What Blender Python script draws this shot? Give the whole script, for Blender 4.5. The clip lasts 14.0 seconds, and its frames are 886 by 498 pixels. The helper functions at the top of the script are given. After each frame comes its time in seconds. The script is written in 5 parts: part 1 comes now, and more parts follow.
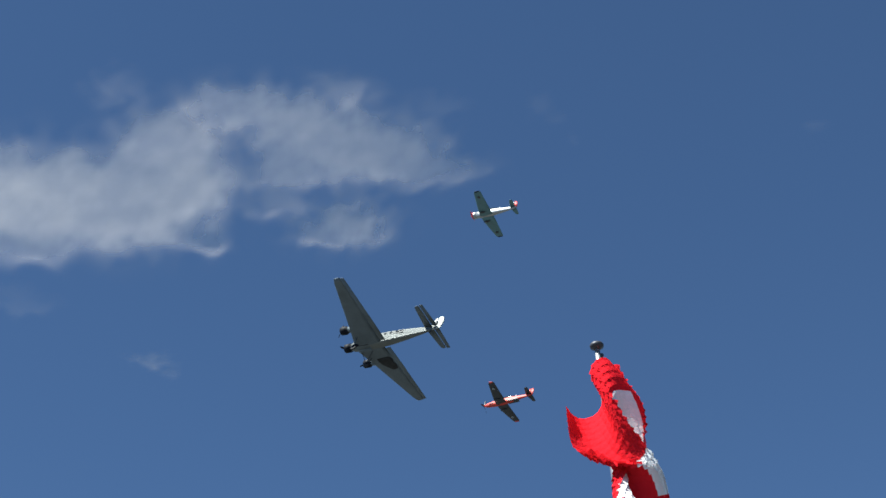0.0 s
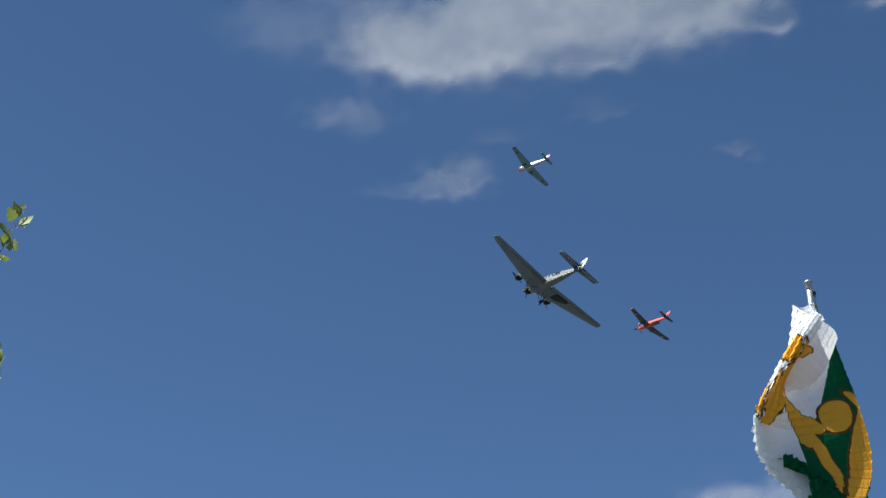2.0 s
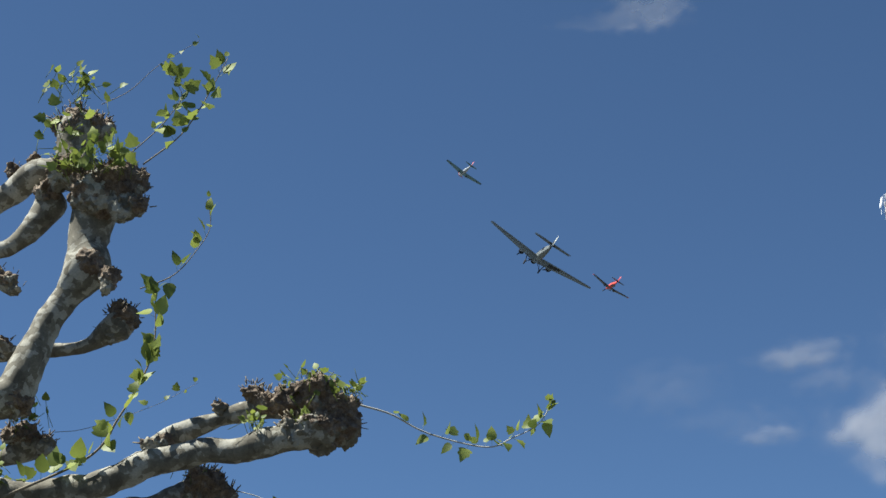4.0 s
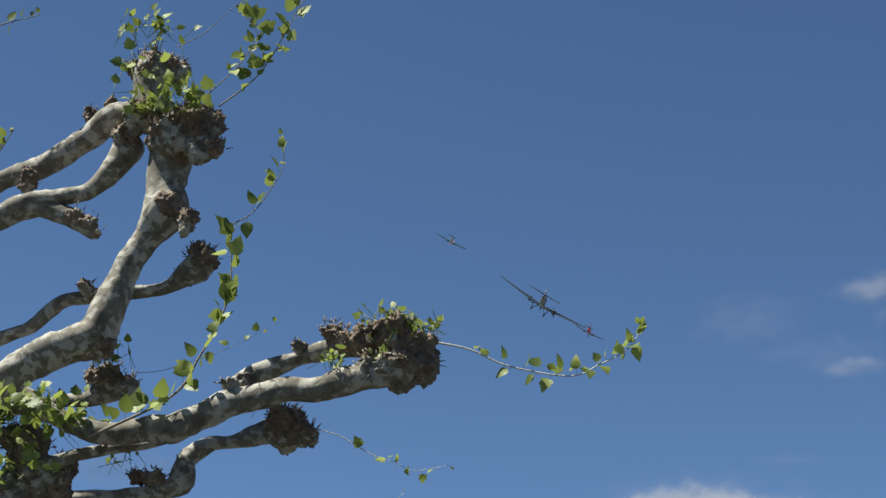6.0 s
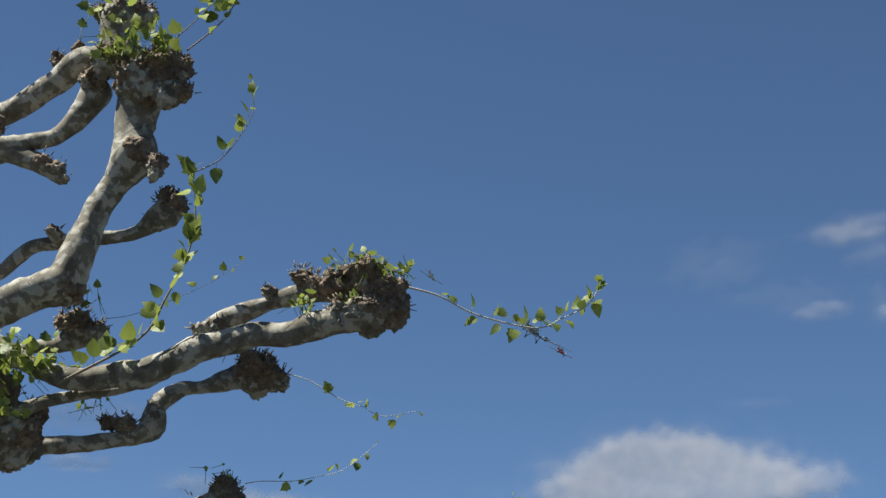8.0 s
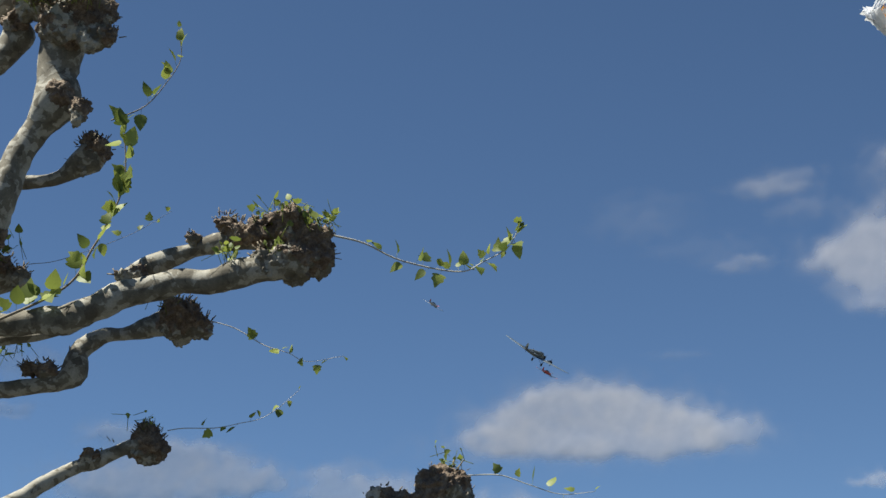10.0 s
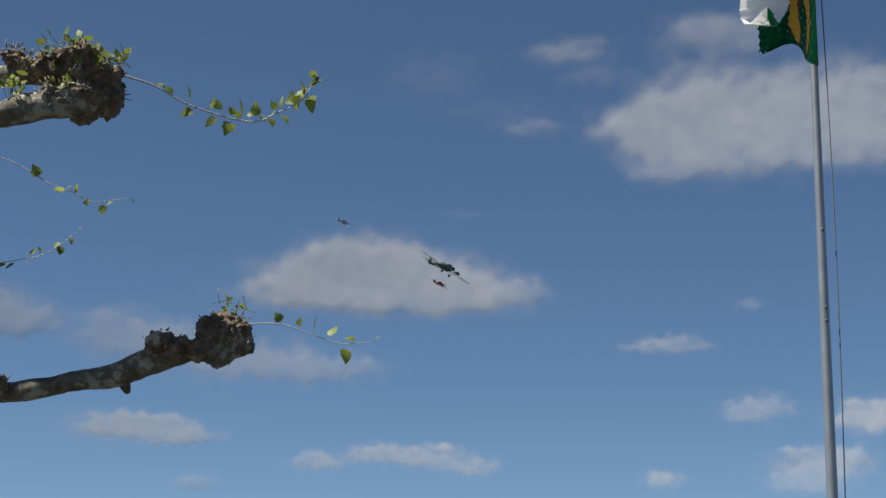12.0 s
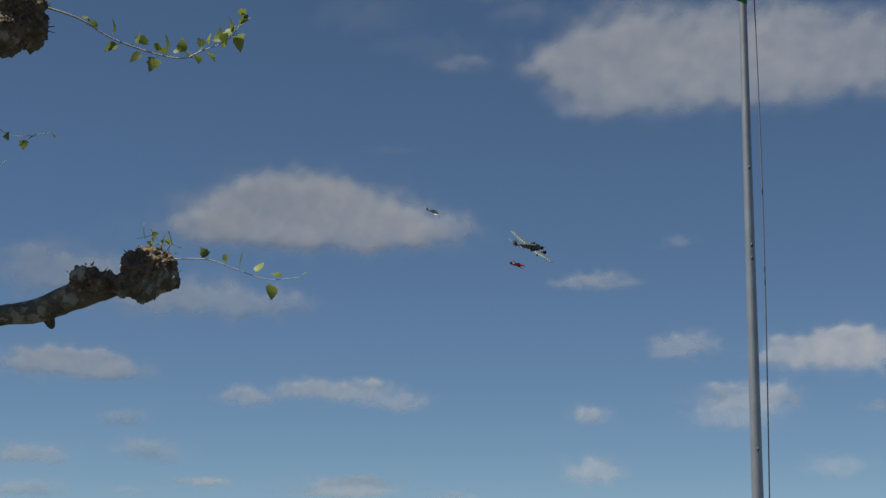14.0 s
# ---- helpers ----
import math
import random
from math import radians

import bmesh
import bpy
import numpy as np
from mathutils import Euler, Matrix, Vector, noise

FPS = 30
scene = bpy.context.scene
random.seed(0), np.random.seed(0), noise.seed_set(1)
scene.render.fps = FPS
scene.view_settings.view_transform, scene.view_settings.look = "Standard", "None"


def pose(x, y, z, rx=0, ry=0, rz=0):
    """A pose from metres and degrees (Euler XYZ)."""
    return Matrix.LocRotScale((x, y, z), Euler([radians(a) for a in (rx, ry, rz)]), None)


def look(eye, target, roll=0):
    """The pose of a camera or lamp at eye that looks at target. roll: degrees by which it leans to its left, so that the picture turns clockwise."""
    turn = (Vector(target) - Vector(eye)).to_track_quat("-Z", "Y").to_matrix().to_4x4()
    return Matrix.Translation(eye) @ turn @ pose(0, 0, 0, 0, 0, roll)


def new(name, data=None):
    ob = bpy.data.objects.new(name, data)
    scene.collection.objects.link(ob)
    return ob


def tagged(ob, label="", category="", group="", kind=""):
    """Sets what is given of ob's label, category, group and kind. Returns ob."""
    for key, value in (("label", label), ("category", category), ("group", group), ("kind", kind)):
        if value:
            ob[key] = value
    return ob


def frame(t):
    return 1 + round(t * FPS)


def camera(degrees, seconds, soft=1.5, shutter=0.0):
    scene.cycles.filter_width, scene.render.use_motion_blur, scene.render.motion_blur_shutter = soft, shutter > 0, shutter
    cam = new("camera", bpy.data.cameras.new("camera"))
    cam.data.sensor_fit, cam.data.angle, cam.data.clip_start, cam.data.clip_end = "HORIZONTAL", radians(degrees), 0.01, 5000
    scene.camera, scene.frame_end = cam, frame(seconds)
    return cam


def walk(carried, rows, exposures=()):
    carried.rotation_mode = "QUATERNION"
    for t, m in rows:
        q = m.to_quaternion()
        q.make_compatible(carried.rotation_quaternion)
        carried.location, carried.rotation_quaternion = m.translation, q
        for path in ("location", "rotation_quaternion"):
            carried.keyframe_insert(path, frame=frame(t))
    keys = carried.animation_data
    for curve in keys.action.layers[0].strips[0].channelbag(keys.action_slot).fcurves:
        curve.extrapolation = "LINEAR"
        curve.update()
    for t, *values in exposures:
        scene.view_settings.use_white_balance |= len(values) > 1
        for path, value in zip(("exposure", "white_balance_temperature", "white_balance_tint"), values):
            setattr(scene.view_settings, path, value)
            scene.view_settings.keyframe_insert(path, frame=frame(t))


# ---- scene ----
cam = camera(28.0, 14.0)
walk(cam, [
    (0.0, pose(-0.001, 0.002, 1.699, 124.86, 3.69, -24.31)),
    (0.5, pose(-0.001, 0.001, 1.702, 123.49, 2.59, -19.33)),
    (1.0, pose(0.002, -0.000, 1.699, 121.62, 1.18, -13.35)),
    (1.5, pose(0.001, 0.002, 1.696, 120.41, 0.63, -8.83)),
    (2.0, pose(-0.003, -0.002, 1.704, 118.83, 1.05, -4.07)),
    (2.3, pose(-0.005, 0.003, 1.701, 117.92, 0.86, -1.88)),
    (2.5, pose(0.010, -0.002, 1.702, 117.16, 1.01, -0.49)),
    (3.0, pose(0.009, -0.007, 1.696, 115.21, 0.99, 0.85)),
    (3.5, pose(-0.002, 0.002, 1.702, 113.61, 0.33, 2.07)),
    (4.0, pose(-0.008, 0.003, 1.699, 113.61, 0.16, 2.65)),
    (4.2, pose(-0.001, 0.004, 1.702, 113.44, 0.35, 3.33)),
    (6.3, pose(-0.000, -0.003, 1.702, 111.26, -0.03, 5.32)),
    (6.5, pose(-0.003, -0.002, 1.699, 111.05, 0.08, 5.19)),
    (6.7, pose(0.001, 0.000, 1.701, 110.80, -0.05, 5.00)),
    (7.0, pose(-0.000, 0.007, 1.702, 110.40, 0.12, 4.85)),
    (9.3, pose(0.004, 0.001, 1.699, 109.19, 0.58, 3.48)),
    (9.5, pose(0.002, 0.004, 1.703, 108.95, 0.63, 3.15)),
    (10.0, pose(-0.000, 0.007, 1.698, 108.15, 0.71, 1.99)),
    (10.5, pose(-0.006, 0.001, 1.701, 106.85, 0.55, 0.48)),
    (11.0, pose(-0.005, 0.001, 1.701, 105.38, -0.08, -1.44)),
    (11.5, pose(-0.008, -0.006, 1.701, 104.17, -0.45, -3.63)),
    (12.0, pose(-0.005, -0.000, 1.698, 103.40, -0.45, -5.42)),
    (12.5, pose(-0.002, 0.001, 1.699, 102.82, -0.46, -5.94)),
    (13.0, pose(0.003, -0.003, 1.697, 102.39, -0.59, -6.50)),
    (13.5, pose(0.001, -0.004, 1.698, 101.88, -0.33, -7.21)),
    (14.0, pose(0.007, -0.003, 1.698, 101.35, -0.24, -7.69)),
], exposures=[(0.0, 1.40, 6020, 1), (1.5, 1.28, 6060, 1), (3.0, 1.25, 6120, 1), (6.5, 1.19, 6380, 3), (9.5, 1.12, 6480, 3), (11.0, 1.0, 6560, 3), (12.5, 0.7, 6720, 3), (14.0, 0.52, 6840, 3)])

# ---- world and sun ----
SUN = Vector((-0.47, -0.06, 0.88)).normalized()
world = bpy.data.worlds.new("sky")
scene.world = world
world.use_nodes = True
wn = world.node_tree.nodes
sky = wn.new("ShaderNodeTexSky")
sky.sky_type = "NISHITA"
sky.sun_disc = False
sky.sun_elevation = math.asin(SUN.z)
sky.sun_rotation = math.atan2(SUN.x, SUN.y)
sky.altitude = 1500
sky.air_density, sky.dust_density, sky.ozone_density = 0.7, 0.0, 5.0
world.node_tree.links.new(sky.outputs[0], wn["Background"].inputs["Color"])
wn["Background"].inputs["Strength"].default_value = 0.05

sun = new("sun", bpy.data.lights.new("sun", "SUN"))
sun.data.energy, sun.data.angle, sun.data.color = 5.0, radians(0.5), (1.0, 0.95, 0.88)
sun.matrix_world = look(SUN * 50, (0, 0, 0))


# ---- materials ----
class Mat:
    """A node material with short calls for its nodes."""

    def __init__(self, name):
        self.m = bpy.data.materials.new(name)
        self.m.use_nodes = True
        self.t = self.m.node_tree
        self.t.nodes.clear()
        self.out = self.t.nodes.new("ShaderNodeOutputMaterial")

    def node(self, kind, inputs=None, **settings):
        n = self.t.nodes.new("ShaderNode" + kind)
        for k, v in settings.items():
            setattr(n, k, v)
        for k, v in (inputs or {}).items():
            if isinstance(v, bpy.types.NodeSocket):
                self.t.links.new(v, n.inputs[k])
            else:
                n.inputs[k].default_value = v
        return n

    def noise(self, scale, detail=4, rough=0.55, at=None):
        return self.node("TexNoise", {"Scale": scale, "Detail": detail, "Roughness": rough, **({"Vector": at} if at else {})})

    def ramp(self, fac, stops):
        n = self.node("ValToRGB", {"Fac": fac})
        while len(n.color_ramp.elements) < len(stops):
            n.color_ramp.elements.new(0.5)
        for e, (p, c) in zip(n.color_ramp.elements, stops):
            e.position, e.color = p, (*c, 1)
        return n.outputs["Color"]

    def math(self, op, a, b=0.0, clamp=False):
        return self.node("Math", {0: a, 1: b}, operation=op, use_clamp=clamp).outputs[0]

    def mix(self, fac, a, b):
        n = self.node("Mix", {"Factor": fac}, data_type="RGBA")
        for sock, v in ((n.inputs[6], a), (n.inputs[7], b)):
            if isinstance(v, bpy.types.NodeSocket):
                self.t.links.new(v, sock)
            else:
                sock.default_value = (*v, 1)
        return n.outputs[2]

    def bump(self, height, strength, distance):
        return self.node("Bump", {"Height": height, "Strength": strength, "Distance": distance}).outputs[0]

    def surface(self, shader):
        self.t.links.new(shader, self.out.inputs["Surface"])
        return self.m

    def plain(self, color, rough, metal=0.0, normal=None, gloss=0.5):
        n = self.node("BsdfPrincipled", {"Roughness": rough, "Metallic": metal, "Specular IOR Level": gloss})
        if isinstance(color, bpy.types.NodeSocket):
            self.t.links.new(color, n.inputs["Base Color"])
        else:
            n.inputs["Base Color"].default_value = (*color, 1)
        if normal:
            self.t.links.new(normal, n.inputs["Normal"])
        return self.surface(n.outputs[0])

    def cloth(self, color, thin, normal=None):
        """Diffuse with a share of light that comes through."""
        args = {"Color": color} if isinstance(color, bpy.types.NodeSocket) else {"Color": (*color, 1)}
        if normal:
            args["Normal"] = normal
        a = self.node("BsdfDiffuse", args).outputs[0]
        b = self.node("BsdfTranslucent", args).outputs[0]
        return self.node("MixShader", {0: thin, 1: a, 2: b}).outputs[0]


def place(m):
    return m.node("TexCoord").outputs["Object"]


def worn(name, color, rough, metal=0.0, spread=0.25, scale=2.0, fine=40.0, depth=0.002, gloss=0.5):
    """Paint or metal with stains at two scales and a little relief."""
    m = Mat(name)
    at = place(m)
    big, small = m.noise(scale, at=at).outputs[0], m.noise(fine, at=at).outputs[0]
    both = m.math("ADD", m.math("MULTIPLY", big, 0.65), m.math("MULTIPLY", small, 0.35))
    lo, hi = [c * (1 - spread) for c in color], [min(1, c * (1 + spread)) for c in color]
    return m.plain(m.ramp(both, [(0.3, lo), (0.7, hi)]), rough, metal, m.bump(small, 0.3, depth), gloss)


def corrugated(name, color, axis, pitch):
    """Ribbed sheet metal: ribs run along the other axes."""
    m = Mat(name)
    at = place(m)
    ribs = m.node("TexWave", {"Vector": at, "Scale": 2 * math.pi / (20 * pitch) * 3.18, "Distortion": 0.0},
                  wave_type="BANDS", bands_direction=axis, wave_profile="SIN").outputs[1]
    big, small = m.noise(0.5, at=at).outputs[0], m.noise(6.0, at=at).outputs[0]
    both = m.math("ADD", m.math("MULTIPLY", big, 0.6), m.math("MULTIPLY", small, 0.4))
    lo, hi = [c * 0.75 for c in color], [min(1, c * 1.2) for c in color]
    return m.plain(m.ramp(both, [(0.3, lo), (0.7, hi)]), 0.5, 0.25, m.bump(ribs, 0.5, 0.03))


def bark_material():
    m = Mat("plane_bark")
    at = place(m)
    warp = m.node("MixRGB", {"Fac": 0.08, "Color1": at, "Color2": m.noise(6, at=at).outputs["Color"]}).outputs[0]
    flakes = m.noise(16.0, 3, 0.5, warp).outputs[0]
    cells = m.node("TexVoronoi", {"Vector": warp, "Scale": 34.0}).outputs["Color"]
    cell = m.node("SeparateColor", {0: cells}).outputs[0]
    mixed = m.math("ADD", m.math("MULTIPLY", flakes, 0.75), m.math("MULTIPLY", cell, 0.25))
    grain = m.noise(120, 5, 0.65, at).outputs[0]
    wide = m.noise(3.0, 2, 0.5, at).outputs[0]
    peel = m.math("ADD", mixed, m.math("MULTIPLY", m.math("SUBTRACT", wide, 0.5), 0.3))
    base = m.ramp(peel, [(0.30, (0.085, 0.071, 0.05)), (0.39, (0.125, 0.108, 0.078)), (0.52, (0.165, 0.145, 0.108)),
                         (0.55, (0.28, 0.258, 0.21)), (0.80, (0.40, 0.375, 0.32))])
    dirt = m.ramp(grain, [(0.3, (0.6, 0.6, 0.6)), (0.6, (1, 1, 1))])
    color = m.node("MixRGB", {"Fac": 0.7, "Color1": base, "Color2": dirt}, blend_type="MULTIPLY").outputs[0]
    h = m.math("ADD", m.math("MULTIPLY", peel, 0.8), m.math("MULTIPLY", grain, 0.25))
    return m.plain(color, 0.85, 0, m.bump(h, 0.6, 0.008))


def burl_material():
    m = Mat("burl_bark")
    at = place(m)
    rough, grain = m.noise(22, 6, 0.7, at).outputs[0], m.noise(140, 5, 0.7, at).outputs[0]
    pits = m.node("TexVoronoi", {"Vector": at, "Scale": 45.0}).outputs["Distance"]
    color = m.ramp(m.math("ADD", m.math("MULTIPLY", rough, 0.7), m.math("MULTIPLY", grain, 0.3)),
                   [(0.33, (0.045, 0.029, 0.02)), (0.45, (0.115, 0.08, 0.055)), (0.56, (0.215, 0.16, 0.112)), (0.7, (0.42, 0.34, 0.26))])
    h = m.math("ADD", m.math("ADD", rough, m.math("MULTIPLY", grain, 0.3)), m.math("MULTIPLY", pits, 0.8))
    return m.plain(color, 0.92, 0, m.bump(h, 0.9, 0.02))


def leaf_material(name, color, young):
    m = Mat(name)
    rnd = m.node("ObjectInfo").outputs["Random"]
    isl = m.node("NewGeometry").outputs["Random Per Island"]
    pick = m.math("FRACT", m.math("ADD", rnd, isl))
    at = place(m)
    spots = m.noise(60, at=at).outputs[0]
    c = m.mix(pick, color, young)
    c = m.node("MixRGB", {"Fac": 0.5, "Color1": c, "Color2": m.ramp(spots, [(0.3, (0.6, 0.65, 0.5)), (0.6, (1, 1, 1))])}, blend_type="MULTIPLY").outputs[0]
    body = m.cloth(c, 0.42, m.bump(spots, 0.4, 0.003))
    gloss = m.node("BsdfGlossy", {"Roughness": 0.5, "Color": (1, 1, 1, 1)}).outputs[0]
    return m.surface(m.node("MixShader", {0: 0.02, 1: body, 2: gloss}).outputs[0])


def cloud_material():
    m = Mat("cloud")
    dens = m.node("Attribute", attribute_name="puff").outputs["Fac"]
    at = place(m)
    wisps = m.noise(0.007, 6, 0.55, at).outputs[0]
    a = m.math("MULTIPLY", dens, m.math("ADD", 0.66, m.math("MULTIPLY", wisps, 0.44)), True)
    body = m.cloth((0.90, 0.84, 0.835), 0.5)
    return m.surface(m.node("MixShader", {0: a, 1: m.node("BsdfTransparent").outputs[0], 2: body}).outputs[0])


def flag_node_uv(m):
    n = m.node("SeparateXYZ", {0: m.node("UVMap", uv_map="flag").outputs[0]})
    return n.outputs[0], n.outputs[1]


def weave(m):
    at = place(m)
    return m.bump(m.noise(14, 3, 0.5, at).outputs[0], 0.5, 0.03)


def inside(m, u, v, cx, cy, rx, ry, turn=0.0):
    """1 inside an ellipse on the cloth."""
    c, s = math.cos(turn), math.sin(turn)
    du, dv = m.math("SUBTRACT", u, cx), m.math("SUBTRACT", v, cy)
    a = m.math("DIVIDE", m.math("ADD", m.math("MULTIPLY", du, c), m.math("MULTIPLY", dv, s)), rx)
    b = m.math("DIVIDE", m.math("SUBTRACT", m.math("MULTIPLY", dv, c), m.math("MULTIPLY", du, s)), ry)
    return m.math("ADD", m.math("MULTIPLY", a, a), m.math("MULTIPLY", b, b))


def union(m, values):
    r = values[0]
    for v in values[1:]:
        r = m.math("MINIMUM", r, v)
    return r


def crest_flag_material():
    """White and green halves along the diagonal, with a golden beast on each."""
    m = Mat("white_green_cloth")
    u, v = flag_node_uv(m)
    nz = m.node("SeparateColor", {0: m.noise(4.0, 2, 0.5, m.node("CombineXYZ", {0: u, 1: v}).outputs[0]).outputs["Color"]})
    uu = m.math("ADD", u, m.math("MULTIPLY", m.math("SUBTRACT", nz.outputs[0], 0.5), 0.09))
    vv = m.math("ADD", v, m.math("MULTIPLY", m.math("SUBTRACT", nz.outputs[1], 0.5), 0.09))
    green = m.math("LESS_THAN", m.math("ADD", u, v), 1.0)
    beast = []
    for cx, cy, big in ((0.64, 0.70, 1.0), (0.27, 0.36, 1.2)):
        for dx, dy, rx, ry, turn in ((0, 0, 0.075, 0.19, 0.5), (0.09, 0.14, 0.07, 0.06, 0), (-0.09, 0.13, 0.14, 0.028, 0.6), (-0.1, 0.02, 0.12, 0.026, -0.2),
                                     (-0.08, -0.17, 0.035, 0.13, -0.3), (0.07, -0.19, 0.035, 0.12, 0.35), (0.17, -0.02, 0.022, 0.17, -0.25), (0.2, 0.13, 0.06, 0.025, 0.5)):
            beast.append(inside(m, uu, vv, cx + dx * big, cy + dy * big, rx * big, ry * big, turn))
    d = union(m, beast)
    gold = m.math("LESS_THAN", d, 1.0)
    line = m.math("MULTIPLY", m.math("LESS_THAN", d, 1.18), m.math("GREATER_THAN", d, 0.9))
    c = m.mix(green, (0.88, 0.88, 0.89), (0.012, 0.11, 0.045))
    c = m.mix(gold, c, (0.78, 0.42, 0.05))
    c = m.mix(line, c, (0.13, 0.07, 0.03))
    return m.surface(m.cloth(c, 0.24, weave(m)))


def cross_flag_material():
    """Red cloth with a white upright cross."""
    m = Mat("red_white_cloth")
    u, v = flag_node_uv(m)
    du = m.math("ABSOLUTE", m.math("SUBTRACT", u, 0.5))
    dv = m.math("ABSOLUTE", m.math("SUBTRACT", v, 0.5))
    a = m.math("MULTIPLY", m.math("LESS_THAN", du, 0.1), m.math("LESS_THAN", dv, 0.33))
    b = m.math("MULTIPLY", m.math("LESS_THAN", du, 0.33), m.math("LESS_THAN", dv, 0.1))
    c = m.mix(m.math("MAXIMUM", a, b), (0.72, 0.018, 0.03), (0.84, 0.84, 0.85))
    return m.surface(m.cloth(c, 0.24, weave(m)))


def ground_material():
    m = Mat("dark_neutral_ground")
    at = place(m)
    a, b = m.noise(0.05, 5, 0.6, at).outputs[0], m.noise(9, 5, 0.7, at).outputs[0]
    # unseen ground: dark neutral tones picked to keep bounced light weak and colourless
    c = m.ramp(m.math("ADD", m.math("MULTIPLY", a, 0.5), m.math("MULTIPLY", b, 0.5)), [(0.35, (0.034, 0.036, 0.032)), (0.5, (0.052, 0.054, 0.05)), (0.65, (0.082, 0.081, 0.077))])
    return m.plain(c, 0.95, 0, m.bump(b, 0.8, 0.05))


BARK, BURL = bark_material(), burl_material()
LEAF = leaf_material("plane_leaf", (0.10, 0.135, 0.03), (0.30, 0.34, 0.07))
TWIG = worn("twig_bark", (0.16, 0.13, 0.09), 0.85, 0, 0.35, 30, 200)
PALE_TWIG = worn("pale_twig_bark", (0.40, 0.38, 0.33), 0.8, 0, 0.3, 30, 200)
CLOUD = cloud_material()
CREST, CROSS = crest_flag_material(), cross_flag_material()
STEEL = worn("brushed_aluminium", (0.34, 0.35, 0.37), 0.42, 0.7, 0.2, 3.0, 60)
DARK_METAL = worn("dark_metal", (0.06, 0.06, 0.07), 0.5, 0.5)
ROPE = worn("grey_rope", (0.13, 0.13, 0.14), 0.9, 0, 0.3, 20, 300)
RIB_BODY = corrugated("ribbed_silver_body", (0.125, 0.135, 0.132), "Z", 0.15)
RIB_WING = corrugated("ribbed_grey_wing", (0.115, 0.142, 0.165), "Y", 0.15)
RUBBER = worn("black_rubber", (0.025, 0.025, 0.027), 0.8)
BLACK_PAINT = worn("black_engine_paint", (0.008, 0.009, 0.014), 0.6, 0.0, 0.3, 1.5, 15, gloss=0.12)
SOOT = worn("soot_stain", (0.03, 0.031, 0.033), 0.8, 0, 0.6, 1.2, 9, gloss=0.2)
RIB_FIN = corrugated("ribbed_pale_fin", (0.42, 0.43, 0.40), "Z", 0.15)
PALE_GREEN = worn("pale_green_marking", (0.30, 0.42, 0.30), 0.6, 0, 0.2, 1.0, 10)
GREY_MARK = worn("grey_marking", (0.22, 0.23, 0.24), 0.6, 0, 0.2, 1.0, 10)
SILVER = worn("polished_silver", (0.36, 0.37, 0.385), 0.4, 0.6, 0.15, 1.0, 12)
# silver wing's shaded underside, put into a darker teal-grey colour
TEAL_SHADE = worn("teal_grey_shade_tone", (0.105, 0.205, 0.24), 0.5, 0.15, 0.2, 0.8, 10)
RED_PAINT = worn("red_orange_paint", (0.50, 0.04, 0.026), 0.55, 0, 0.15, 0.8, 10)
BRIGHT_RED = worn("bright_red_paint", (0.6, 0.03, 0.03), 0.5, 0, 0.15, 0.8, 10)
DARK_PAINT = worn("dark_navy_paint", (0.035, 0.037, 0.045), 0.45, 0, 0.25, 0.8, 10)
GLASS = worn("dark_cockpit_glass", (0.02, 0.025, 0.03), 0.12, 0.0, 0.2, gloss=0.3)
NEUTRAL_GROUND = ground_material()


# ---- mesh helpers ----
def part(name, bm, material, parent=None, label="", smooth=True):
    """Links a bmesh as one mesh object, under a thing or a part if one is given."""
    me = bpy.data.meshes.new(name)
    bm.to_mesh(me)
    bm.free()
    if smooth:
        me.shade_smooth()
    me.materials.append(material)
    ob = new(name, me)
    ob.parent = parent
    return tagged(ob, label)


def ring_tube(bm, rings, cap=True):
    """Skins rings of points of equal count."""
    vs = [[bm.verts.new(p) for p in r] for r in rings]
    n = len(vs[0])
    for a, b in zip(vs, vs[1:]):
        for i in range(n):
            bm.faces.new((a[i], a[(i + 1) % n], b[(i + 1) % n], b[i]))
    if cap:
        bm.faces.new(list(reversed(vs[0])))
        bm.faces.new(vs[-1])
    bmesh.ops.recalc_face_normals(bm, faces=bm.faces[:])
    return bm


def spline(points, step):
    """Points along a smooth line through the given ones (any number of values each)."""
    P = [np.array(p, float) for p in points]
    P = [2 * P[0] - P[1]] + P + [2 * P[-1] - P[-2]]
    out = []
    for a, b, c, d in zip(P, P[1:], P[2:], P[3:]):
        n = max(1, int(np.linalg.norm((c - b)[:3]) / step))
        for k in range(n):
            s = k / n
            out.append(0.5 * (2 * b + (c - a) * s + (2 * a - 5 * b + 4 * c - d) * s * s + (3 * b - a - 3 * c + d) * s ** 3))
    out.append(P[-2])
    return out


def swept(points, step, sides, rough=0.0, seed=0.0, bm=None):
    """A round tube along x, y, z, radius, with an uneven skin."""
    line = spline(points, step)
    rings = []
    side = None
    for i, p in enumerate(line):
        a, b = line[max(0, i - 1)], line[min(len(line) - 1, i + 1)]
        t = Vector((b - a)[:3]).normalized()
        side = (t.orthogonal() if side is None else side - t * side.dot(t)).normalized()
        up = t.cross(side)
        ring = []
        for k in range(sides):
            w = 2 * math.pi * k / sides
            way = side * math.cos(w) + up * math.sin(w)
            at = Vector(p[:3]) + way * p[3]
            r = p[3]
            if rough:
                r *= 1 + rough * (noise.fractal(at * 7 + Vector((seed, 0, 0)), 1.0, 2.0, 3) + 0.4 * noise.noise(at * 32))
            ring.append(Vector(p[:3]) + way * r)
        rings.append(ring)
    return ring_tube(bm or bmesh.new(), rings)


